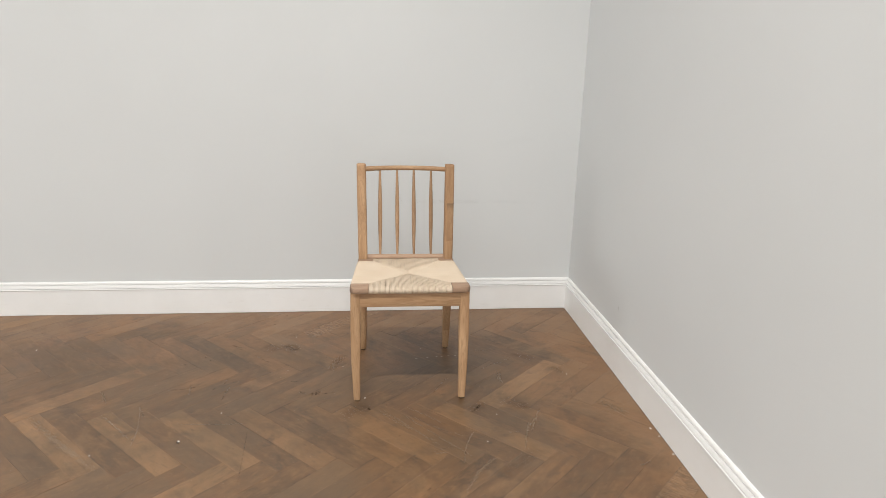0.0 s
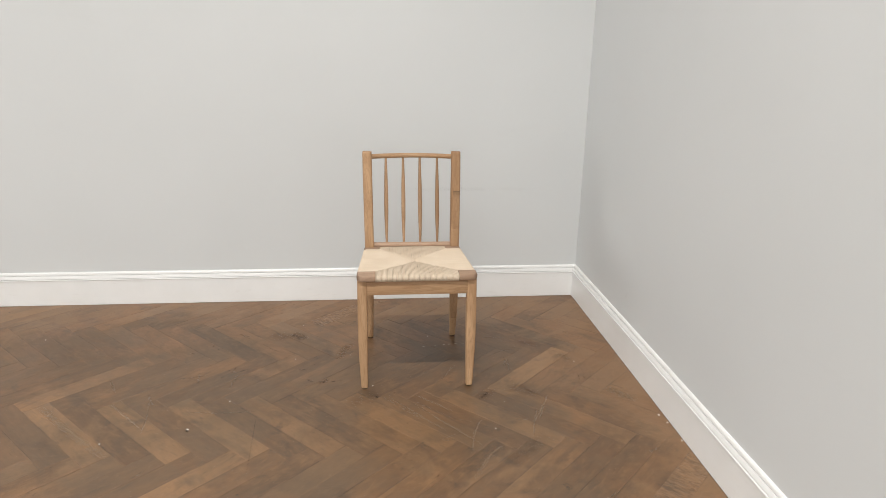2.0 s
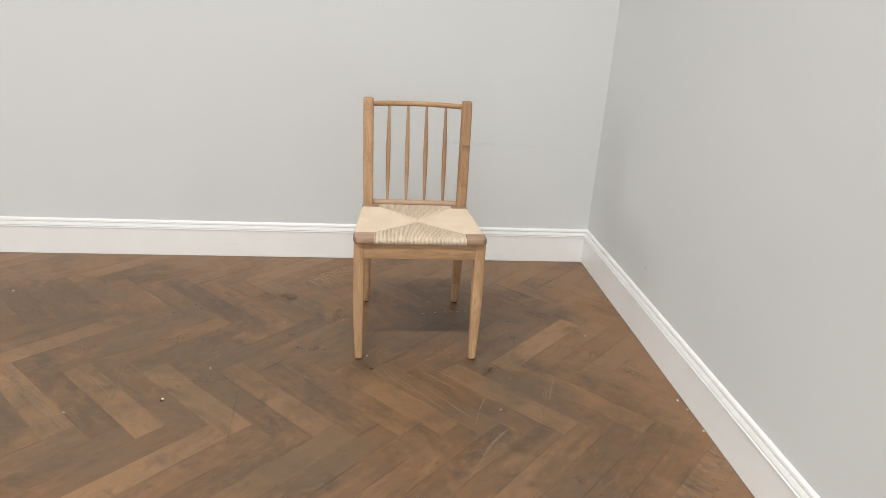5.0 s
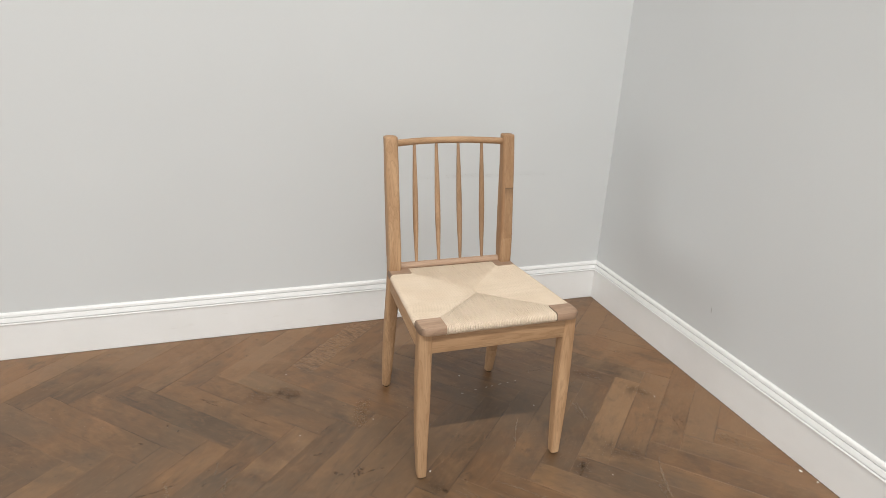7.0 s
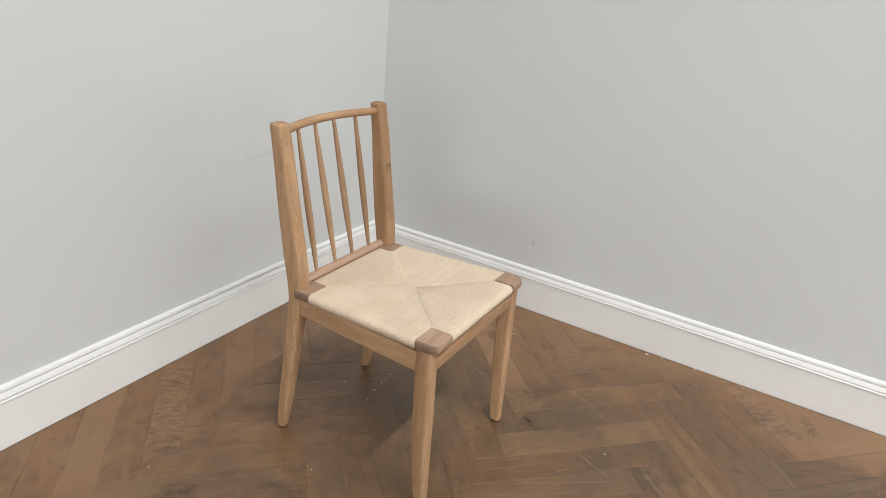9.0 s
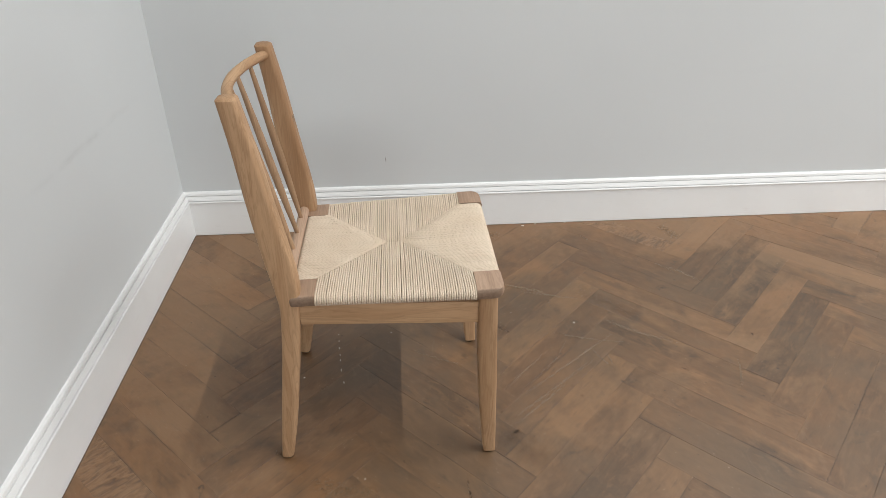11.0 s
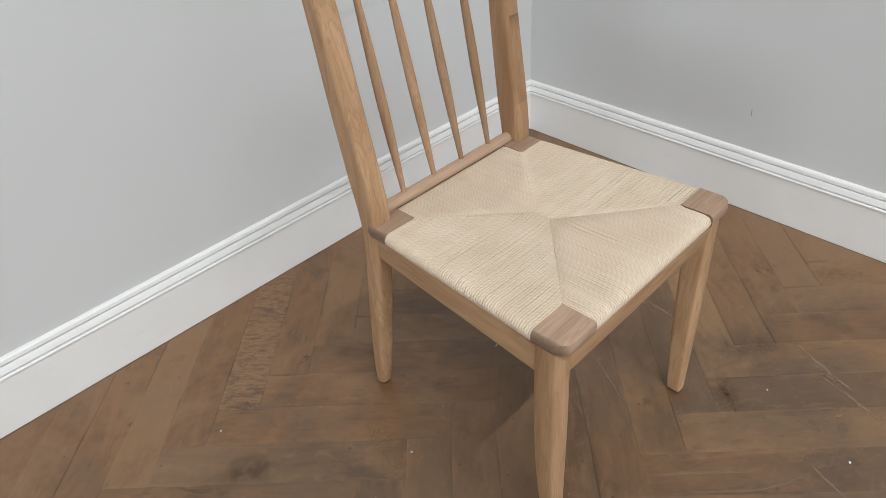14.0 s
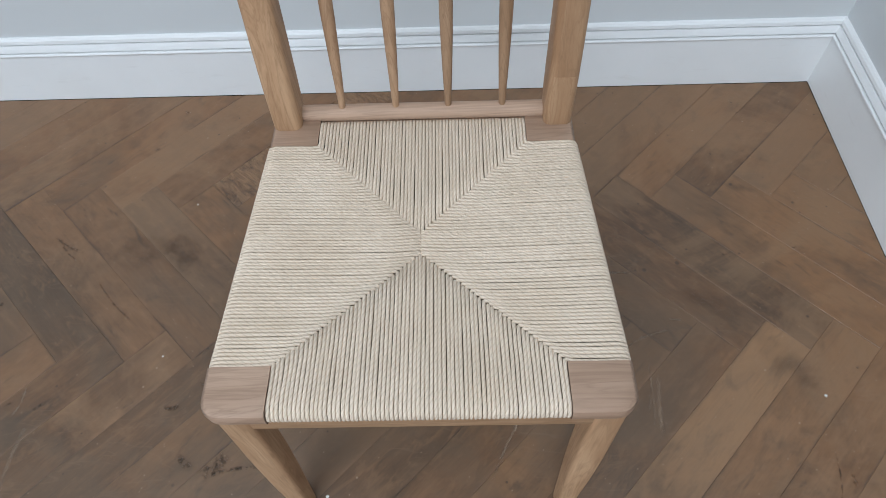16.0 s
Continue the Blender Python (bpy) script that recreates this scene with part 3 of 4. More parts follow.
apron("front_rail", -0.196, -0.2255, 0.196, -0.2255, 0.019, 0.389, 0.4425, M_OAK_X)
apron("back_rail", -0.175, 0.186, 0.175, 0.186, 0.019, 0.389, 0.436, M_OAK_X)
for s in (-1, 1):
    apron("side_rail", s * 0.2120, -0.205, s * 0.1920, 0.165, 0.019, 0.386, 0.4385, M_OAK_Y)


# back: bowed top rail, straight lower rail, four turned spindles
def bow(x):
    return 0.234 + 0.037 * (1 - (x / 0.18) ** 2)


bm = bmesh.new()
tube(bm, [(x, bow(x), 0.8395) for x in np.linspace(-0.183, 0.183, 25)], 0.0102, 14)
part("top_rail", bm, M_OAK_X, chair)
bm = bmesh.new()
tube(bm, [(x, 0.1895, 0.4600) for x in np.linspace(-0.178, 0.178, 9)], 0.0120, 14)
part("lower_rail", bm, M_RAIL, chair, "greyish-brown oak rail")
for x in (-0.1105, -0.0362, 0.0362, 0.1105):
    a, b = Vector((x, 0.1895, 0.466)), Vector((x, bow(x), 0.838))
    pts, rad = [], []
    for i in range(15):
        f = i / 14
        pts.append(a.lerp(b, f))
        g = f / 0.44 if f < 0.44 else (1 - f) / 0.56
        rad.append(0.0046 + 0.0043 * math.sin(g * math.pi / 2) ** 1.25)
    bm = bmesh.new()
    tube(bm, pts, rad, 12)
    part("spindle", bm, M_SPINDLE, chair)


# woven seat: an added underlay inside the frame, and the cords over it
APEX_F, APEX_B = -0.048, -0.014
IN_F, IN_B, Y_F, Y_B = 0.1585, 0.1420, -0.1935, 0.1315
R_CORD = 0.0024
bm = bmesh.new()
gx, gy = np.linspace(-1, 1, 13), np.linspace(-0.238, 0.172, 13)
half = [0.2265 - 0.050 * (y + 0.24) for y in gy]
grid = [[bm.verts.new((x * h, y, seat_z(x * h, y) - 0.0062)) for x in gx] for y, h in zip(gy, half)]
low = [[bm.verts.new((x * (h - 0.004), y, 0.4470 - 0.012 * (y + 0.24))) for x in gx] for y, h in zip(gy, half)]
for j in range(12):
    for i in range(12):
        inner = abs(gx[i] + gx[i + 1]) / 2 * half[j] < 0.158 or -0.19 < (gy[j] + gy[j + 1]) / 2 < 0.125
        if inner:
            bm.faces.new((grid[j][i], grid[j][i + 1], grid[j + 1][i + 1], grid[j + 1][i]))
            bm.faces.new((low[j][i], low[j + 1][i], low[j + 1][i + 1], low[j][i + 1]))
seat = part("woven_seat", bm, M_CORE, chair, "cream paper-cord seat woven in four triangles")


def seam_y(x):
    """Front and back ends of the side triangles at a distance x from the middle line."""
    x = abs(x)
    return Y_F + (1 - x / IN_F) * (APEX_F - Y_F), Y_B + (1 - min(x / IN_B, 1)) * (APEX_B - Y_B)


def cord(points, r=R_CORD):
    bm = bmesh.new()
    tube(bm, points, r, 7, uv="cord")
    ob = part("cord", bm, M_CORD, seat, angle=80.0)
    return ob


rng = random.Random(7)
for n_cords, half_w, is_front in ((69, IN_F, True), (62, IN_B, False)):
    for i in range(n_cords):
        x = (-1 + 2 * (i + 0.5) / n_cords) * (half_w - 0.0005) + rng.gauss(0, 0.00014)
        xs = x * (1 - 0.02 * (1 - abs(x) / half_w)) + rng.uniform(-0.0003, 0.0003)
        ys = seam_y(x)[0 if is_front else 1] + (-1 if is_front else 1) * (0.0001 + 0.0007 * (i % 2))
        lift = rng.uniform(-0.0003, 0.0003)
        if is_front:
            z = seat_z(x, -0.236)
            pts = [(x, -0.231, z - 0.0245), (x, -0.2405, z - 0.0225), (x, -0.2462, z - 0.0165), (x, -0.2475, z - 0.0095), (x, -0.2445, z - 0.0035), (x, -0.2370, z - 0.0005)]
            start, d = -0.2370, -1
        else:
            z = seat_z(x, 0.168)
            pts = [(x, 0.176, z - 0.016), (x, 0.1785, z - 0.008), (x, 0.1755, z - 0.0018), (x, 0.169, z - 0.0002)]
            start, d = 0.169, 1
        for f in (0.25, 0.5, 0.75, 1.0):
            y = start + (ys - start) * f
            xx = x + (xs - x) * f + (rng.uniform(-0.00035, 0.00035) if f < 1 else 0)
            pts.append((xx, y, seat_z(xx, y) + lift + (0.0026 if f == 1.0 else 0.0)))
        pts.append((xs, ys - d * 0.0025, seat_z(xs, ys) - 0.0022))
        pts.append((xs, ys - d * 0.0035, seat_z(xs, ys) - 0.0055))
        cord(pts, 0.00229)

N_SIDE = 69
for side in (-1, 1):
    for i in range(N_SIDE):
        f = (i + 0.5) / N_SIDE
        y = Y_F + (Y_B - Y_F) * f + rng.gauss(0, 0.00022)
        if y < APEX_F:
            xs = IN_F * (1 - (y - Y_F) / (APEX_F - Y_F))
        elif y > APEX_B:
            xs = IN_B * (1 - (Y_B - y) / (Y_B - APEX_B))
        else:
            xs = 0.001
        xs += 0.0001 + 0.0007 * (i % 2) if APEX_F > y or y > APEX_B else 0.0
        xo = 0.2265 - 0.0565 * (y + 0.19)
        z = seat_z(xo - 0.01, y)
        pts = [(xo - 0.013, z - 0.0240), (xo - 0.0045, z - 0.0215), (xo - 0.0002, z - 0.0150), (xo + 0.0004, z - 0.0085), (xo - 0.0028, z - 0.0028), (xo - 0.010, z)]
        pts = [(x, y, zz) for x, zz in pts]
        lift = rng.uniform(-0.00012, 0.00012)
        x0 = xo - 0.010
        # the outermost rows pull a little towards the middle at the seam
        yend = y + (0.0016 if y < APEX_F else -0.0016 if y > APEX_B else 0.0)
        for g in (0.3, 0.6, 0.85, 1.0):
            x = x0 + (xs - x0) * g
            yy = y + (yend - y) * g ** 3 + (rng.uniform(-0.00025, 0.00025) if g < 1 else 0)
            pts.append((x, yy, seat_z(x, yy) + lift + (0.0029 if g == 1.0 else 0.0)))
        pts.append((xs - 0.0015, yend, seat_z(xs, yend) - 0.003))
        cord([(side * x, yy, zz) for x, yy, zz in pts], 0.00226)


# ---- small things ----
def crumb(x, y, size, seed):
    r = random.Random(seed)
    bm = bmesh.new()
    bmesh.ops.create_icosphere(bm, subdivisions=1, radius=1.0)
    sx, sy, sz = size * r.uniform(0.7, 1.2), size * r.uniform(0.5, 0.9), size * r.uniform(0.3, 0.5)
    for v in bm.verts:
        k = r.uniform(0.75, 1.15)
        v.co = Vector((v.co.x * sx * k, v.co.y * sy * k, v.co.z * sz * k))
    bmesh.ops.rotate(bm, cent=(0, 0, 0), matrix=Matrix.Rotation(r.uniform(0, 6.3), 3, "Z"), verts=bm.verts[:])
    base = min(v.co.z for v in bm.verts)
    ob = part("plaster_crumb", bm, M_CRUMB, angle=20.0)
    ob.location = (x, y, -base)
    return tagged(ob, "tiny crumb of white plaster on the parquet", "debris", "plaster crumbs on the floor")


for k, (x, y, size) in enumerate(((-0.039, -1.249, 0.0055), (-0.026, -1.416, 0.0055), (-0.027, -1.300, 0.0040), (-0.229, -0.803, 0.0042), (-1.192, -0.681, 0.0032), (-0.656, -1.295, 0.0028),
                                  (-0.842, -0.508, 0.0026), (-0.592, -1.113, 0.0026), (-1.428, -0.352, 0.0024), (-0.662, -0.743, 0.0028), (-1.424, -0.706, 0.0026), (-1.093, -0.961, 0.0040), (-1.731, -1.228, 0.0060), (-1.999, -1.296, 0.0040), (-1.627, -1.044, 0.0036), (-2.563, -0.445, 0.0045))):
    crumb(x, y, size, k)

# a short upright scuff on the side wall
bm = bmesh.new()
loft(bm, [[(-0.0006 * k, 0.0016 * k * math.cos(a) + 0.001 * z / 0.011, z + 0.001 * math.sin(a)) for a in (2 * math.pi * i / 8 for i in range(8))] for z, k in ((-0.011, 0.3), (-0.005, 1.0), (0.004, 0.8), (0.011, 0.25))])
scuff = part("wall_scuff", bm, M_SCUFF)
scuff.location = (0.0, -0.738, 0.275)
tagged(scuff, "small grey upright scuff mark on the wall", "mark")


# ---- parquet boards ----
W, LONG = 0.0896, 0.5010
X0, Y0 = 0.0520, -0.3607
R2 = math.sqrt(0.5)
U0, V0 = (X0 - Y0) * R2, (X0 + Y0) * R2


def to_xy(u, v):
    return (u + v) * R2, (v - u) * R2


def clip(poly, limits):
    """A polygon cut to x0 < x < x1, y0 < y < y1."""
    for axis, value, keep_less in limits:
        out = []
        for a, b in zip(poly, poly[1:] + poly[:1]):
            ina, inb = ((p[axis] < value) == keep_less for p in (a, b))
            if ina:
                out.append(a)
            if ina != inb:
                f = (value - a[axis]) / (b[axis] - a[axis])
                out.append((a[0] + (b[0] - a[0]) * f, a[1] + (b[1] - a[1]) * f))
        poly = out
        if len(poly) < 3:
            return []
    return poly


def shrink(poly, d):
    """A convex polygon, anticlockwise, moved in by d on all sides."""
    lines = []
    for a, b in zip(poly, poly[1:] + poly[:1]):
        t = (Vector(b) - Vector(a))
        if t.length < 1e-6:
            continue
        t.normalize()
        nrm = Vector((-t.y, t.x))
        lines.append((Vector(a) + nrm * d, t))
    out = []
    for (p, t), (q, s) in zip(lines[-1:] + lines[:-1], lines):
        den = t.x * s.y - t.y * s.x
        if abs(den) < 1e-6:
            out.append(tuple(q))
            continue
        k = ((q.x - p.x) * s.y - (q.y - p.y) * s.x) / den
        out.append(tuple(p + t * k))
    return out


def board_rows(poly):
    """Vertices and faces of one board with eased upper edges; the top lies at z = 0."""
    n = len(poly)
    inner = shrink(poly, 0.00038)
    verts = [(x, y, -0.0124) for x, y in poly] + [(x, y, -0.0003) for x, y in poly] + [(x, y, 0.0) for x, y in inner]
    faces = [tuple(range(2 * n, 3 * n))]
    for i in range(n):
        j = (i + 1) % n
        faces += [(i, j, n + j, n + i), (n + i, n + j, 2 * n + j, 2 * n + i)]
    return verts, faces


def board_mesh(verts, faces, uvs, material):
    me = bpy.data.meshes.new("board")
    me.from_pydata(verts, [], faces)
    layer = me.uv_layers.new(name="board")
    for loop in me.loops:
        layer.data[loop.index].uv = uvs[loop.vertex_index]
    me.materials.append(material)
    me.update()
    return me


shared = {}
far_verts, far_faces, far_uvs = [], [], []
brng = random.Random(3)
GAP = 0.0001
# boards that are plainly paler or darker than the rest: centre and tone
TONES = ((-0.63, -1.21, 0.97), (-0.88, -1.21, 0.70), (-0.50, -1.92, 0.15), (-0.56, -1.57, 0.60), (-0.63, -1.92, 0.80), (-0.75, -1.92, 0.10), (-0.94, -1.57, 0.45), (-1.13, -1.21, 0.60), (-2.15, -1.21, 0.84), (-1.89, -1.21, 0.80), (-2.02, -1.21, 0.12), (-1.64, -1.21, 0.85), (-1.51, -1.21, 0.12), (-1.77, -0.51, 0.20), (-1.64, -0.51, 0.75), (-2.02, -0.51, 0.70), (-2.65, -0.51, 0.75), (-1.58, -0.86, 0.18), (-0.75, -1.21, 0.30), (-0.37, -0.51, 0.10), (-0.12, -0.51, 0.80), (-0.44, -1.57, 0.30), (-1.20, -0.15, 0.30), (-0.31, -0.15, 0.70), (-0.18, -0.15, 0.30), (-0.25, -0.51, 0.80), (-0.50, -0.51, 0.20), (0.01, -0.51, 0.75))
# boards that kept their rough saw marks
SAWN_AT = ((-1.244, -0.180), (-0.130, -1.690))
for m in range(-16, 16):
    for k in range(-130, 130):
        for lying in (True, False):
            if lying:
                u, v, du, dv = U0 + k * W + m * LONG, V0 + k * W - m * LONG, LONG, W
            else:
                u, v, du, dv = U0 + k * W + LONG + m * LONG, V0 + k * W + W - LONG - m * LONG, W, LONG
            cx, cy = to_xy(u + du / 2, v + dv / 2)
            if not (ROOM_X - 0.3 < cx < 0.3 and ROOM_Y - 0.3 < cy < 0.3):
                continue
            turn = radians(-45 if lying else 45)
            c, s = math.cos(turn), math.sin(turn)
            rect = [(-LONG / 2 + GAP, -W / 2 + GAP), (LONG / 2 - GAP, -W / 2 + GAP), (LONG / 2 - GAP, W / 2 - GAP), (-LONG / 2 + GAP, W / 2 - GAP)]
            here = [(cx + c * x - s * y, cy + s * x + c * y) for x, y in rect]
            cut = clip(here, ((0, -0.0193, True), (1, -0.0195, True), (0, ROOM_X + 0.004, False), (1, ROOM_Y + 0.004, False)))
            if len(cut) < 3:
                continue
            whole = len(cut) == 4 and all((Vector(a) - Vector(b)).length < 1e-6 for a, b in zip(cut, here))
            local = rect if whole else [(c * (x - cx) + s * (y - cy), -s * (x - cx) + c * (y - cy)) for x, y in cut]
            area = abs(sum(a[0] * b[1] - a[1] * b[0] for a, b in zip(local, local[1:] + local[:1]))) / 2
            if area < 2e-4:
                continue
            verts, faces = board_rows(local)
            dz = brng.uniform(-0.0007, 0.0)
            if cx > -2.75 and cy > -2.35:
                sawn = any(abs(c * (px - cx) + s * (py - cy)) < LONG / 2 and abs(-s * (px - cx) + c * (py - cy)) < W / 2 for px, py in SAWN_AT)
                key = (whole, sawn) if whole else None
                me = shared.get(key) if whole else None
                if me is None:
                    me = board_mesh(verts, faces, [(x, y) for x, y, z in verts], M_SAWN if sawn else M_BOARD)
                    if whole:
                        shared[key] = me
                ob = new("board", me)
                ob.parent = floor
                tone = next((v for x, y, v in TONES if abs(x - cx) < 0.03 and abs(y - cy) < 0.03), brng.uniform(0.12, 0.80))
                # brightness put into the tone: paler before the chair, darker beyond and back left
                tone += 0.12 if -1.62 < cy < -0.85 else -0.12 if cy <= -1.62 else -0.08 if cx < -1.0 and cy > -0.6 else 0.0
                ob.color = (min(max(tone, 0.05), 1.0), 0.0, 0.0, 1.0)
                ob.matrix_world = Matrix.Translation((cx, cy, dz)) @ Matrix.Rotation(turn, 4, "Z")
            else:
                base = len(far_verts)
                far_verts += [(cx + c * x - s * y, cy + s * x + c * y, z + dz) for x, y, z in verts]
                far_faces += [tuple(i + base for i in f) for f in faces]
                far_uvs += [(x, y) for x, y, z in verts]
far = new("further_boards", board_mesh(far_verts, far_faces, far_uvs, M_BOARD))
far.parent = floor
far.color = (0.5, 1.0, 0.0, 1.0)
tagged(far, kind="stuff")


# ---- scuffs worn into the parquet ----
def scuff_material(name, colours, grain, lo, hi, n0=0.30, n1=0.62):
    """A mark with soft sides and ends, broken up by noise; lo and hi are how far it covers what lies beneath."""
    t = Tree(name)
    p = t.node("ShaderNodeNewGeometry")
    n = t.noise(p, grain, 5, 0.7)
    edge = t.t.nodes.new("ShaderNodeSeparateXYZ")
    t.t.links.new(t.node("ShaderNodeUVMap", props={"uv_map": "scuff"}), edge.inputs[0])
    across = t.ramp(t.maths("ABSOLUTE", edge.outputs[0]), (0.2, 1.0), (1.0, 0.0))
    ends = t.ramp(t.maths("ABSOLUTE", edge.outputs[1]), (0.5, 1.0), (1.0, 0.0))
    t.put(t.bsdf.inputs["Alpha"], t.maths("MULTIPLY", t.maths("MULTIPLY", across, ends), t.ramp(n, (n0, lo), (n1, hi))))
    return t.finish(t.mix(n, *colours), 0.6, spec=0.4)


M_WORN = scuff_material("pale_scuffed_wood", ((0.275, 0.185, 0.118), (0.37, 0.265, 0.180)), 60.0, 0.05, 0.60, 0.36, 0.64)
M_KNOT = scuff_material("black_knots_and_cracks", ((0.016, 0.011, 0.008), (0.030, 0.022, 0.016)), 110.0, 0.0, 0.55, 0.44, 0.58)
M_STAIN = scuff_material("soft_dark_stain", ((0.045, 0.034, 0.026), (0.060, 0.045, 0.034)), 22.0, 0.0, 0.24, 0.36, 0.60)
M_ROUGH = scuff_material("amber_torn_grain", ((0.16, 0.09, 0.045), (0.36, 0.215, 0.105)), 95.0, 0.0, 0.60, 0.42, 0.60)
M_WALL_LINE = scuff_material("faint_grey_line", ((0.46, 0.46, 0.45), (0.52, 0.52, 0.51)), 16.0, 0.0, 0.06, 0.40, 0.62)


def scuff_mark(points, width, material=None):
    """A worn streak along a line on the boards, fading out at its sides and ends."""
    rows = curve_through([(x, y) for x, y in points], 14)
    z = 0.0004 + 0.00001 * sum(child.name.startswith("scuff") for child in floor.children)
    verts, uvs = [], []
    for i, p in enumerate(rows):
        d = Vector(rows[min(i + 1, 13)] - rows[max(i - 1, 0)]).normalized()
        side = Vector((-d.y, d.x)) * width / 2
        for k in (-1, 0, 1):
            verts.append((p[0] + side.x * k, p[1] + side.y * k, z))
            uvs.append((k, 2 * i / 13 - 1))
    me = bpy.data.meshes.new("scuff")
    me.from_pydata(verts, [], [(3 * i + k, 3 * i + k + 1, 3 * i + k + 4, 3 * i + k + 3) for i in range(13) for k in (0, 1)])
    layer = me.uv_layers.new(name="scuff")
    for loop in me.loops:
        layer.data[loop.index].uv = uvs[loop.vertex_index]
    me.materials.append(material or M_WORN)
    ob = new("scuff", me)
    ob.parent = floor


scuff_mark(((-0.478, -1.158), (-0.505, -1.250), (-0.532, -1.351)), 0.009)
scuff_mark(((-1.930, -1.010), (-1.900, -1.130), (-1.885, -1.250)), 0.008)
scuff_mark(((-0.600, -0.740), (-0.540, -0.690), (-0.470, -0.668)), 0.007)
scuff_mark(((-0.930, -1.090), (-0.820, -1.200), (-0.735, -1.250)), 0.007)
for line, width in ((((-0.934, -1.036), (-0.860, -1.106), (-0.786, -1.181)), 0.010),
                    (((-0.435, -1.121), (-0.460, -1.180), (-0.485, -1.243)), 0.012), (((-0.118, -1.444), (-0.140, -1.458), (-0.168, -1.472)), 0.012), (((-0.335, -1.656), (-0.380, -1.690), (-0.413, -1.706)), 0.008),
                    (((-0.783, -1.316), (-0.820, -1.330), (-0.862, -1.352)), 0.006), (((-2.063, -1.028), (-1.980, -1.120), (-1.888, -1.218)), 0.012),
                    (((-1.830, -1.492), (-1.815, -1.470), (-1.802, -1.451)), 0.008), (((-1.639, -0.833), (-1.646, -0.890), (-1.648, -0.948)), 0.010), (((-1.944, -0.973), (-1.925, -1.015), (-1.901, -1.059)), 0.012),
                    (((-2.130, -0.850), (-2.110, -0.890), (-2.094, -0.929)), 0.010), (((-0.514, -0.759), (-0.522, -0.815), (-0.526, -0.873)), 0.012), (((-0.743, -0.792), (-0.785, -0.865), (-0.822, -0.940)), 0.008),
                    (((-1.054, -1.046), (-0.985, -1.130), (-0.910, -1.216)), 0.010), (((-0.572, -1.240), (-0.550, -1.242), (-0.526, -1.239)), 0.008), (((-0.598, -0.540), (-0.560, -0.543), (-0.527, -0.544)), 0.008)):
    scuff_mark(line, width)


# bare streaks where furniture was dragged
for line, width in ((((-0.644, -1.395), (-0.710, -1.464), (-0.774, -1.579)), 0.020), (((-0.713, -1.395), (-0.837, -1.237), (-0.951, -1.088)), 0.010), (((-0.848, -1.717), (-0.912, -1.694), (-0.968, -1.667)), 0.009),
                    (((-0.454, -1.144), (-0.487, -1.216), (-0.522, -1.288)), 0.010), (((-0.362, -1.688), (-0.408, -1.731), (-0.474, -1.782)), 0.011), (((-0.806, -1.352), (-0.830, -1.354), (-0.848, -1.357)), 0.008),
                    (((-2.322, -1.027), (-2.123, -1.221), (-1.941, -1.387)), 0.034), (((-1.785, -1.108), (-1.647, -1.124), (-1.515, -1.121)), 0.007), (((-2.136, -0.841), (-2.100, -0.900), (-2.073, -0.958)), 0.010),
                    (((-1.039, -1.038), (-0.924, -1.185), (-0.824, -1.310)), 0.012), (((-0.411, -1.072), (-0.450, -1.150), (-0.482, -1.231)), 0.008), (((-0.695, -1.218), (-0.735, -1.320), (-0.757, -1.425)), 0.009),
                    (((-1.798, -0.803), (-1.790, -0.850), (-1.782, -0.900)), 0.012), (((-1.662, -0.763), (-1.662, -0.790), (-1.670, -0.817)), 0.007), (((-0.524, -0.766), (-0.534, -0.800), (-0.542, -0.831)), 0.007),
                    (((-0.527, -0.739), (-0.530, -0.800), (-0.536, -0.856)), 0.005), (((-0.473, -0.647), (-0.462, -0.649), (-0.450, -0.650)), 0.006)):
    scuff_mark(line, width)
# torn, amber grain near the side wall
for line, width in ((((-0.165, -1.030), (-0.125, -1.090), (-0.080, -1.148)), 0.055), (((-0.075, -1.770), (-0.125, -1.788), (-0.180, -1.805)), 0.050), (((-1.190, -0.560), (-1.225, -0.640), (-1.240, -0.720)), 0.050)):
    scuff_mark(line, width, M_ROUGH)
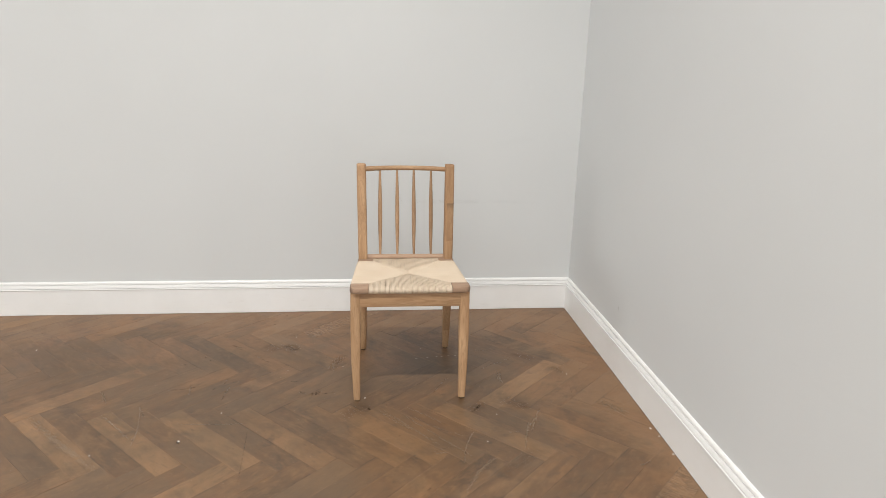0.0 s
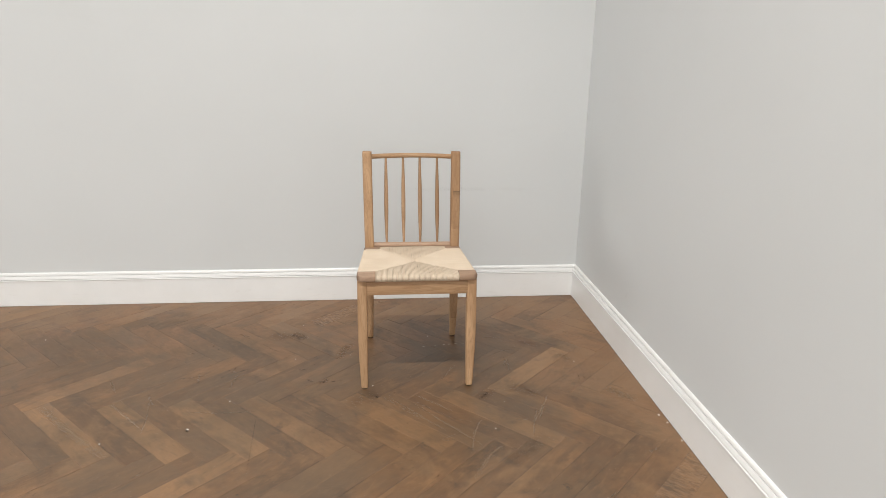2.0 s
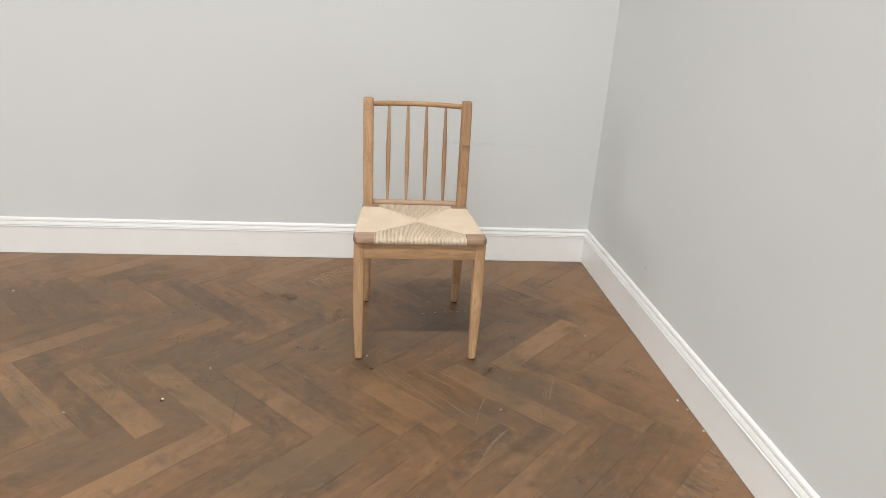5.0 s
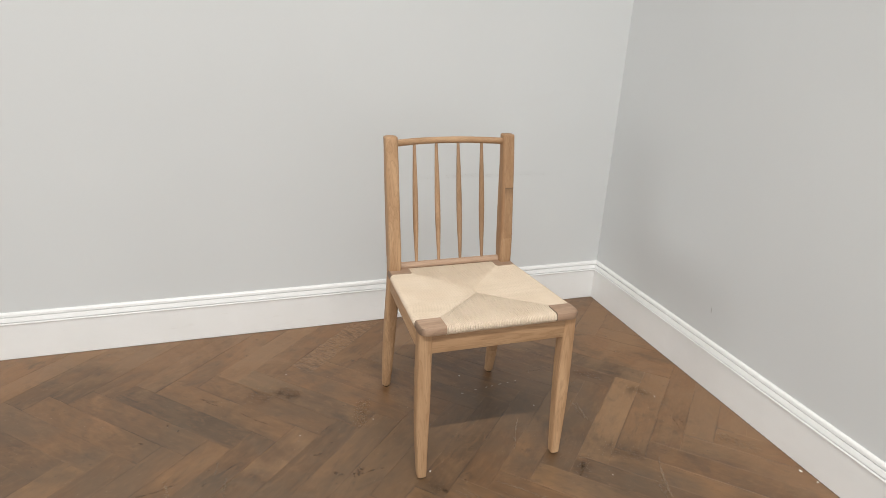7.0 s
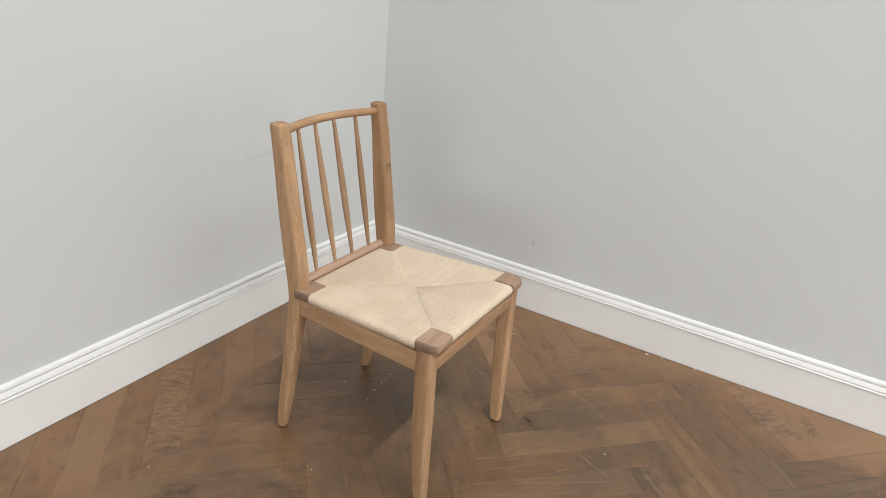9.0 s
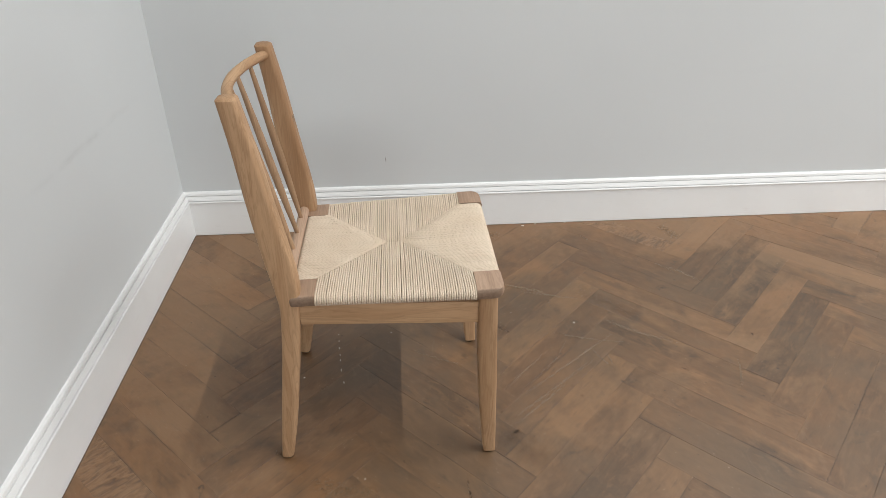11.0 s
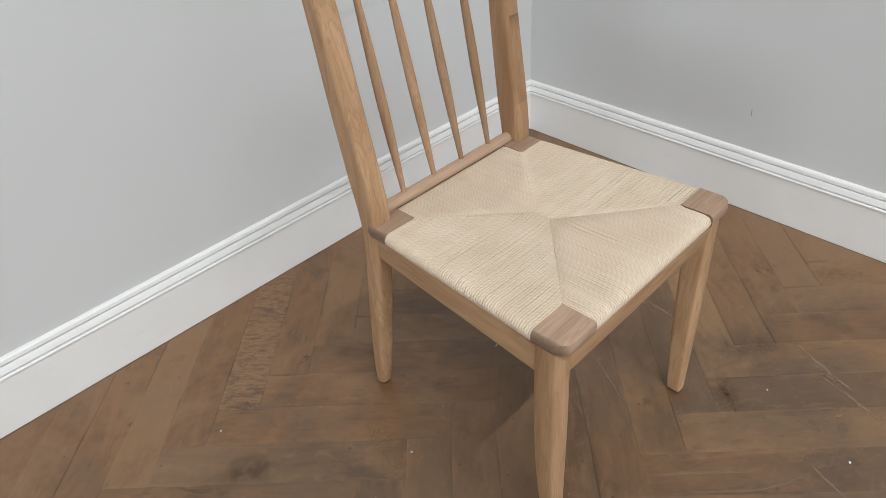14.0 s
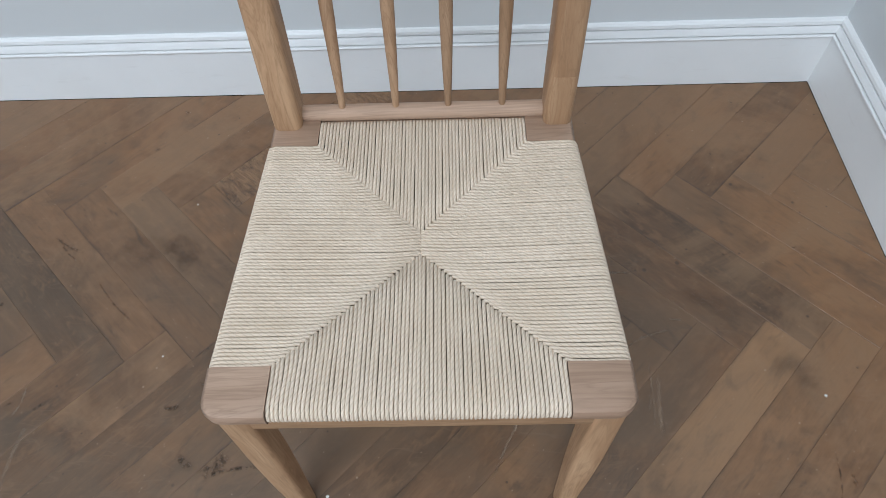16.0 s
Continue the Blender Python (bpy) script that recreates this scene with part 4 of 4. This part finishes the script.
# black knots, dents and drying cracks
for line, width in ((((-1.400, -0.804), (-1.388, -0.808), (-1.372, -0.802)), 0.012), (((-1.358, -0.886), (-1.345, -0.902), (-1.328, -0.911)), 0.016), (((-1.310, -0.925), (-1.286, -0.906), (-1.270, -0.890)), 0.030),
                    (((-1.800, -0.540), (-1.801, -0.553), (-1.798, -0.568)), 0.010), (((-1.714, -0.429), (-1.680, -0.455), (-1.640, -0.471)), 0.010), (((-1.700, -0.445), (-1.665, -0.480), (-1.635, -0.500)), 0.006),
                    (((-1.690, -0.800), (-1.684, -0.795), (-1.678, -0.790)), 0.009), (((-1.636, -0.806), (-1.628, -0.799), (-1.616, -0.790)), 0.008), (((-1.702, -0.858), (-1.697, -0.852), (-1.690, -0.846)), 0.010),
                    (((-0.227, -0.936), (-0.229, -0.946), (-0.226, -0.956)), 0.011), (((-0.245, -0.900), (-0.250, -0.945), (-0.264, -0.989)), 0.005), (((-0.340, -0.507), (-0.334, -0.505), (-0.326, -0.504)), 0.006),
                    (((-0.196, -0.494), (-0.191, -0.492), (-0.186, -0.490)), 0.006), (((-1.743, -1.225), (-1.733, -1.235), (-1.720, -1.240)), 0.016), (((-1.735, -1.220), (-1.733, -1.235), (-1.738, -1.252)), 0.008),
                    (((-1.880, -0.624), (-1.873, -0.626), (-1.862, -0.630)), 0.014), (((-1.774, -0.585), (-1.770, -0.593), (-1.770, -0.605)), 0.011), (((-1.511, -1.144), (-1.494, -1.345), (-1.482, -1.499)), 0.004),
                    (((-1.876, -0.857), (-1.815, -0.845), (-1.754, -0.826)), 0.012), (((-2.003, -1.298), (-1.997, -1.300), (-1.990, -1.302)), 0.008), (((-1.306, -0.928), (-1.260, -0.915), (-1.206, -0.911)), 0.009),
                    (((-0.876, -1.538), (-0.886, -1.550), (-0.897, -1.562)), 0.008), (((-0.925, -1.220), (-0.929, -1.222), (-0.935, -1.224)), 0.008), (((-0.962, -1.235), (-0.968, -1.239), (-0.975, -1.240)), 0.009),
                    (((-0.641, -1.035), (-0.662, -1.065), (-0.689, -1.096)), 0.012), (((-0.741, -1.808), (-0.750, -1.807), (-0.763, -1.805)), 0.010), (((-1.112, -0.515), (-1.106, -0.488), (-1.098, -0.465)), 0.018),
                    (((-1.080, -1.035), (-1.076, -1.046), (-1.070, -1.056)), 0.016), (((-1.154, -0.770), (-1.150, -0.770), (-1.145, -0.771)), 0.007), (((-1.512, -0.080), (-1.509, -0.077), (-1.505, -0.072)), 0.010),
                    (((-1.558, -0.194), (-1.553, -0.192), (-1.546, -0.190)), 0.010), (((-1.345, -0.760), (-1.340, -0.762), (-1.334, -0.763)), 0.007), (((-1.593, -0.540), (-1.550, -0.590), (-1.504, -0.630)), 0.006),
                    (((-0.836, -0.460), (-0.833, -0.462), (-0.828, -0.463)), 0.007), (((-1.009, -1.015), (-1.009, -1.020), (-1.007, -1.027)), 0.009), (((-1.006, -1.093), (-1.006, -1.097), (-1.005, -1.102)), 0.007)):
    scuff_mark(line, width, M_KNOT)
# soft dark stains
for line, width in ((((-1.560, -0.440), (-1.521, -0.466), (-1.490, -0.500)), 0.110), (((-1.470, -0.460), (-1.442, -0.476), (-1.405, -0.500)), 0.080), (((-0.560, -0.990), (-0.502, -1.035), (-0.440, -1.060)), 0.090),
                    (((-0.290, -0.720), (-0.259, -0.756), (-0.240, -0.790)), 0.060), (((-0.430, -0.580), (-0.387, -0.613), (-0.340, -0.650)), 0.050), (((-0.620, -1.010), (-0.646, -1.045), (-0.690, -1.090)), 0.060),
                    (((-1.470, -0.440), (-1.429, -0.470), (-1.397, -0.514)), 0.060), (((-0.640, -1.500), (-0.560, -1.420), (-0.480, -1.350)), 0.070), (((-1.080, -1.000), (-1.130, -1.060), (-1.190, -1.100)), 0.090)):
    scuff_mark(line, width, M_STAIN)

# a long faint level line on the wall behind the chair
me = bpy.data.meshes.new("rub_mark")
me.from_pydata([(-0.95 + 0.0625 * i, -0.0006, 0.5905 + dz + 0.0015 * math.sin(i * 1.7)) for i in range(13) for dz in (-0.013, 0.0, 0.013)], [],
               [(3 * i + k, 3 * i + k + 1, 3 * i + k + 4, 3 * i + k + 3) for i in range(12) for k in (0, 1)])
layer = me.uv_layers.new(name="scuff")
for loop in me.loops:
    layer.data[loop.index].uv = (loop.vertex_index % 3 - 1, loop.vertex_index // 3 / 6 - 1)
me.materials.append(M_WALL_LINE)
tagged(new("rub_mark", me), "faint grey horizontal line on the wall", "mark")


def paint_spot(x, y, long, turn):
    """A thin fleck of white paint on the boards."""
    bm = bmesh.new()
    ring = [(long * math.cos(a), 0.0017 * math.sin(a)) for a in (2 * math.pi * i / 10 for i in range(10))]
    loft(bm, [[(px * k, py * k, z) for px, py in ring] for z, k in ((0.0, 1.0), (0.0003, 0.95), (0.0006, 0.7))])
    ob = part("paint_fleck", bm, M_FLECK)
    ob.matrix_world = pose(x, y, 0, 0, 0, turn)
    return tagged(ob, "thin fleck of white paint on the parquet", "paint fleck", "row of paint flecks under the chair")


M_FLECK = plain("dulled_white_paint", (0.40, 0.36, 0.31), (0.52, 0.48, 0.42), 0.8)
for x, y, long in ((-0.659, -0.588, 0.003), (-0.690, -0.591, 0.004), (-0.722, -0.594, 0.006), (-0.752, -0.598, 0.004), (-0.775, -0.600, 0.005), (-0.817, -0.605, 0.006), (-0.868, -0.615, 0.005)):
    paint_spot(x, y, long, 8)
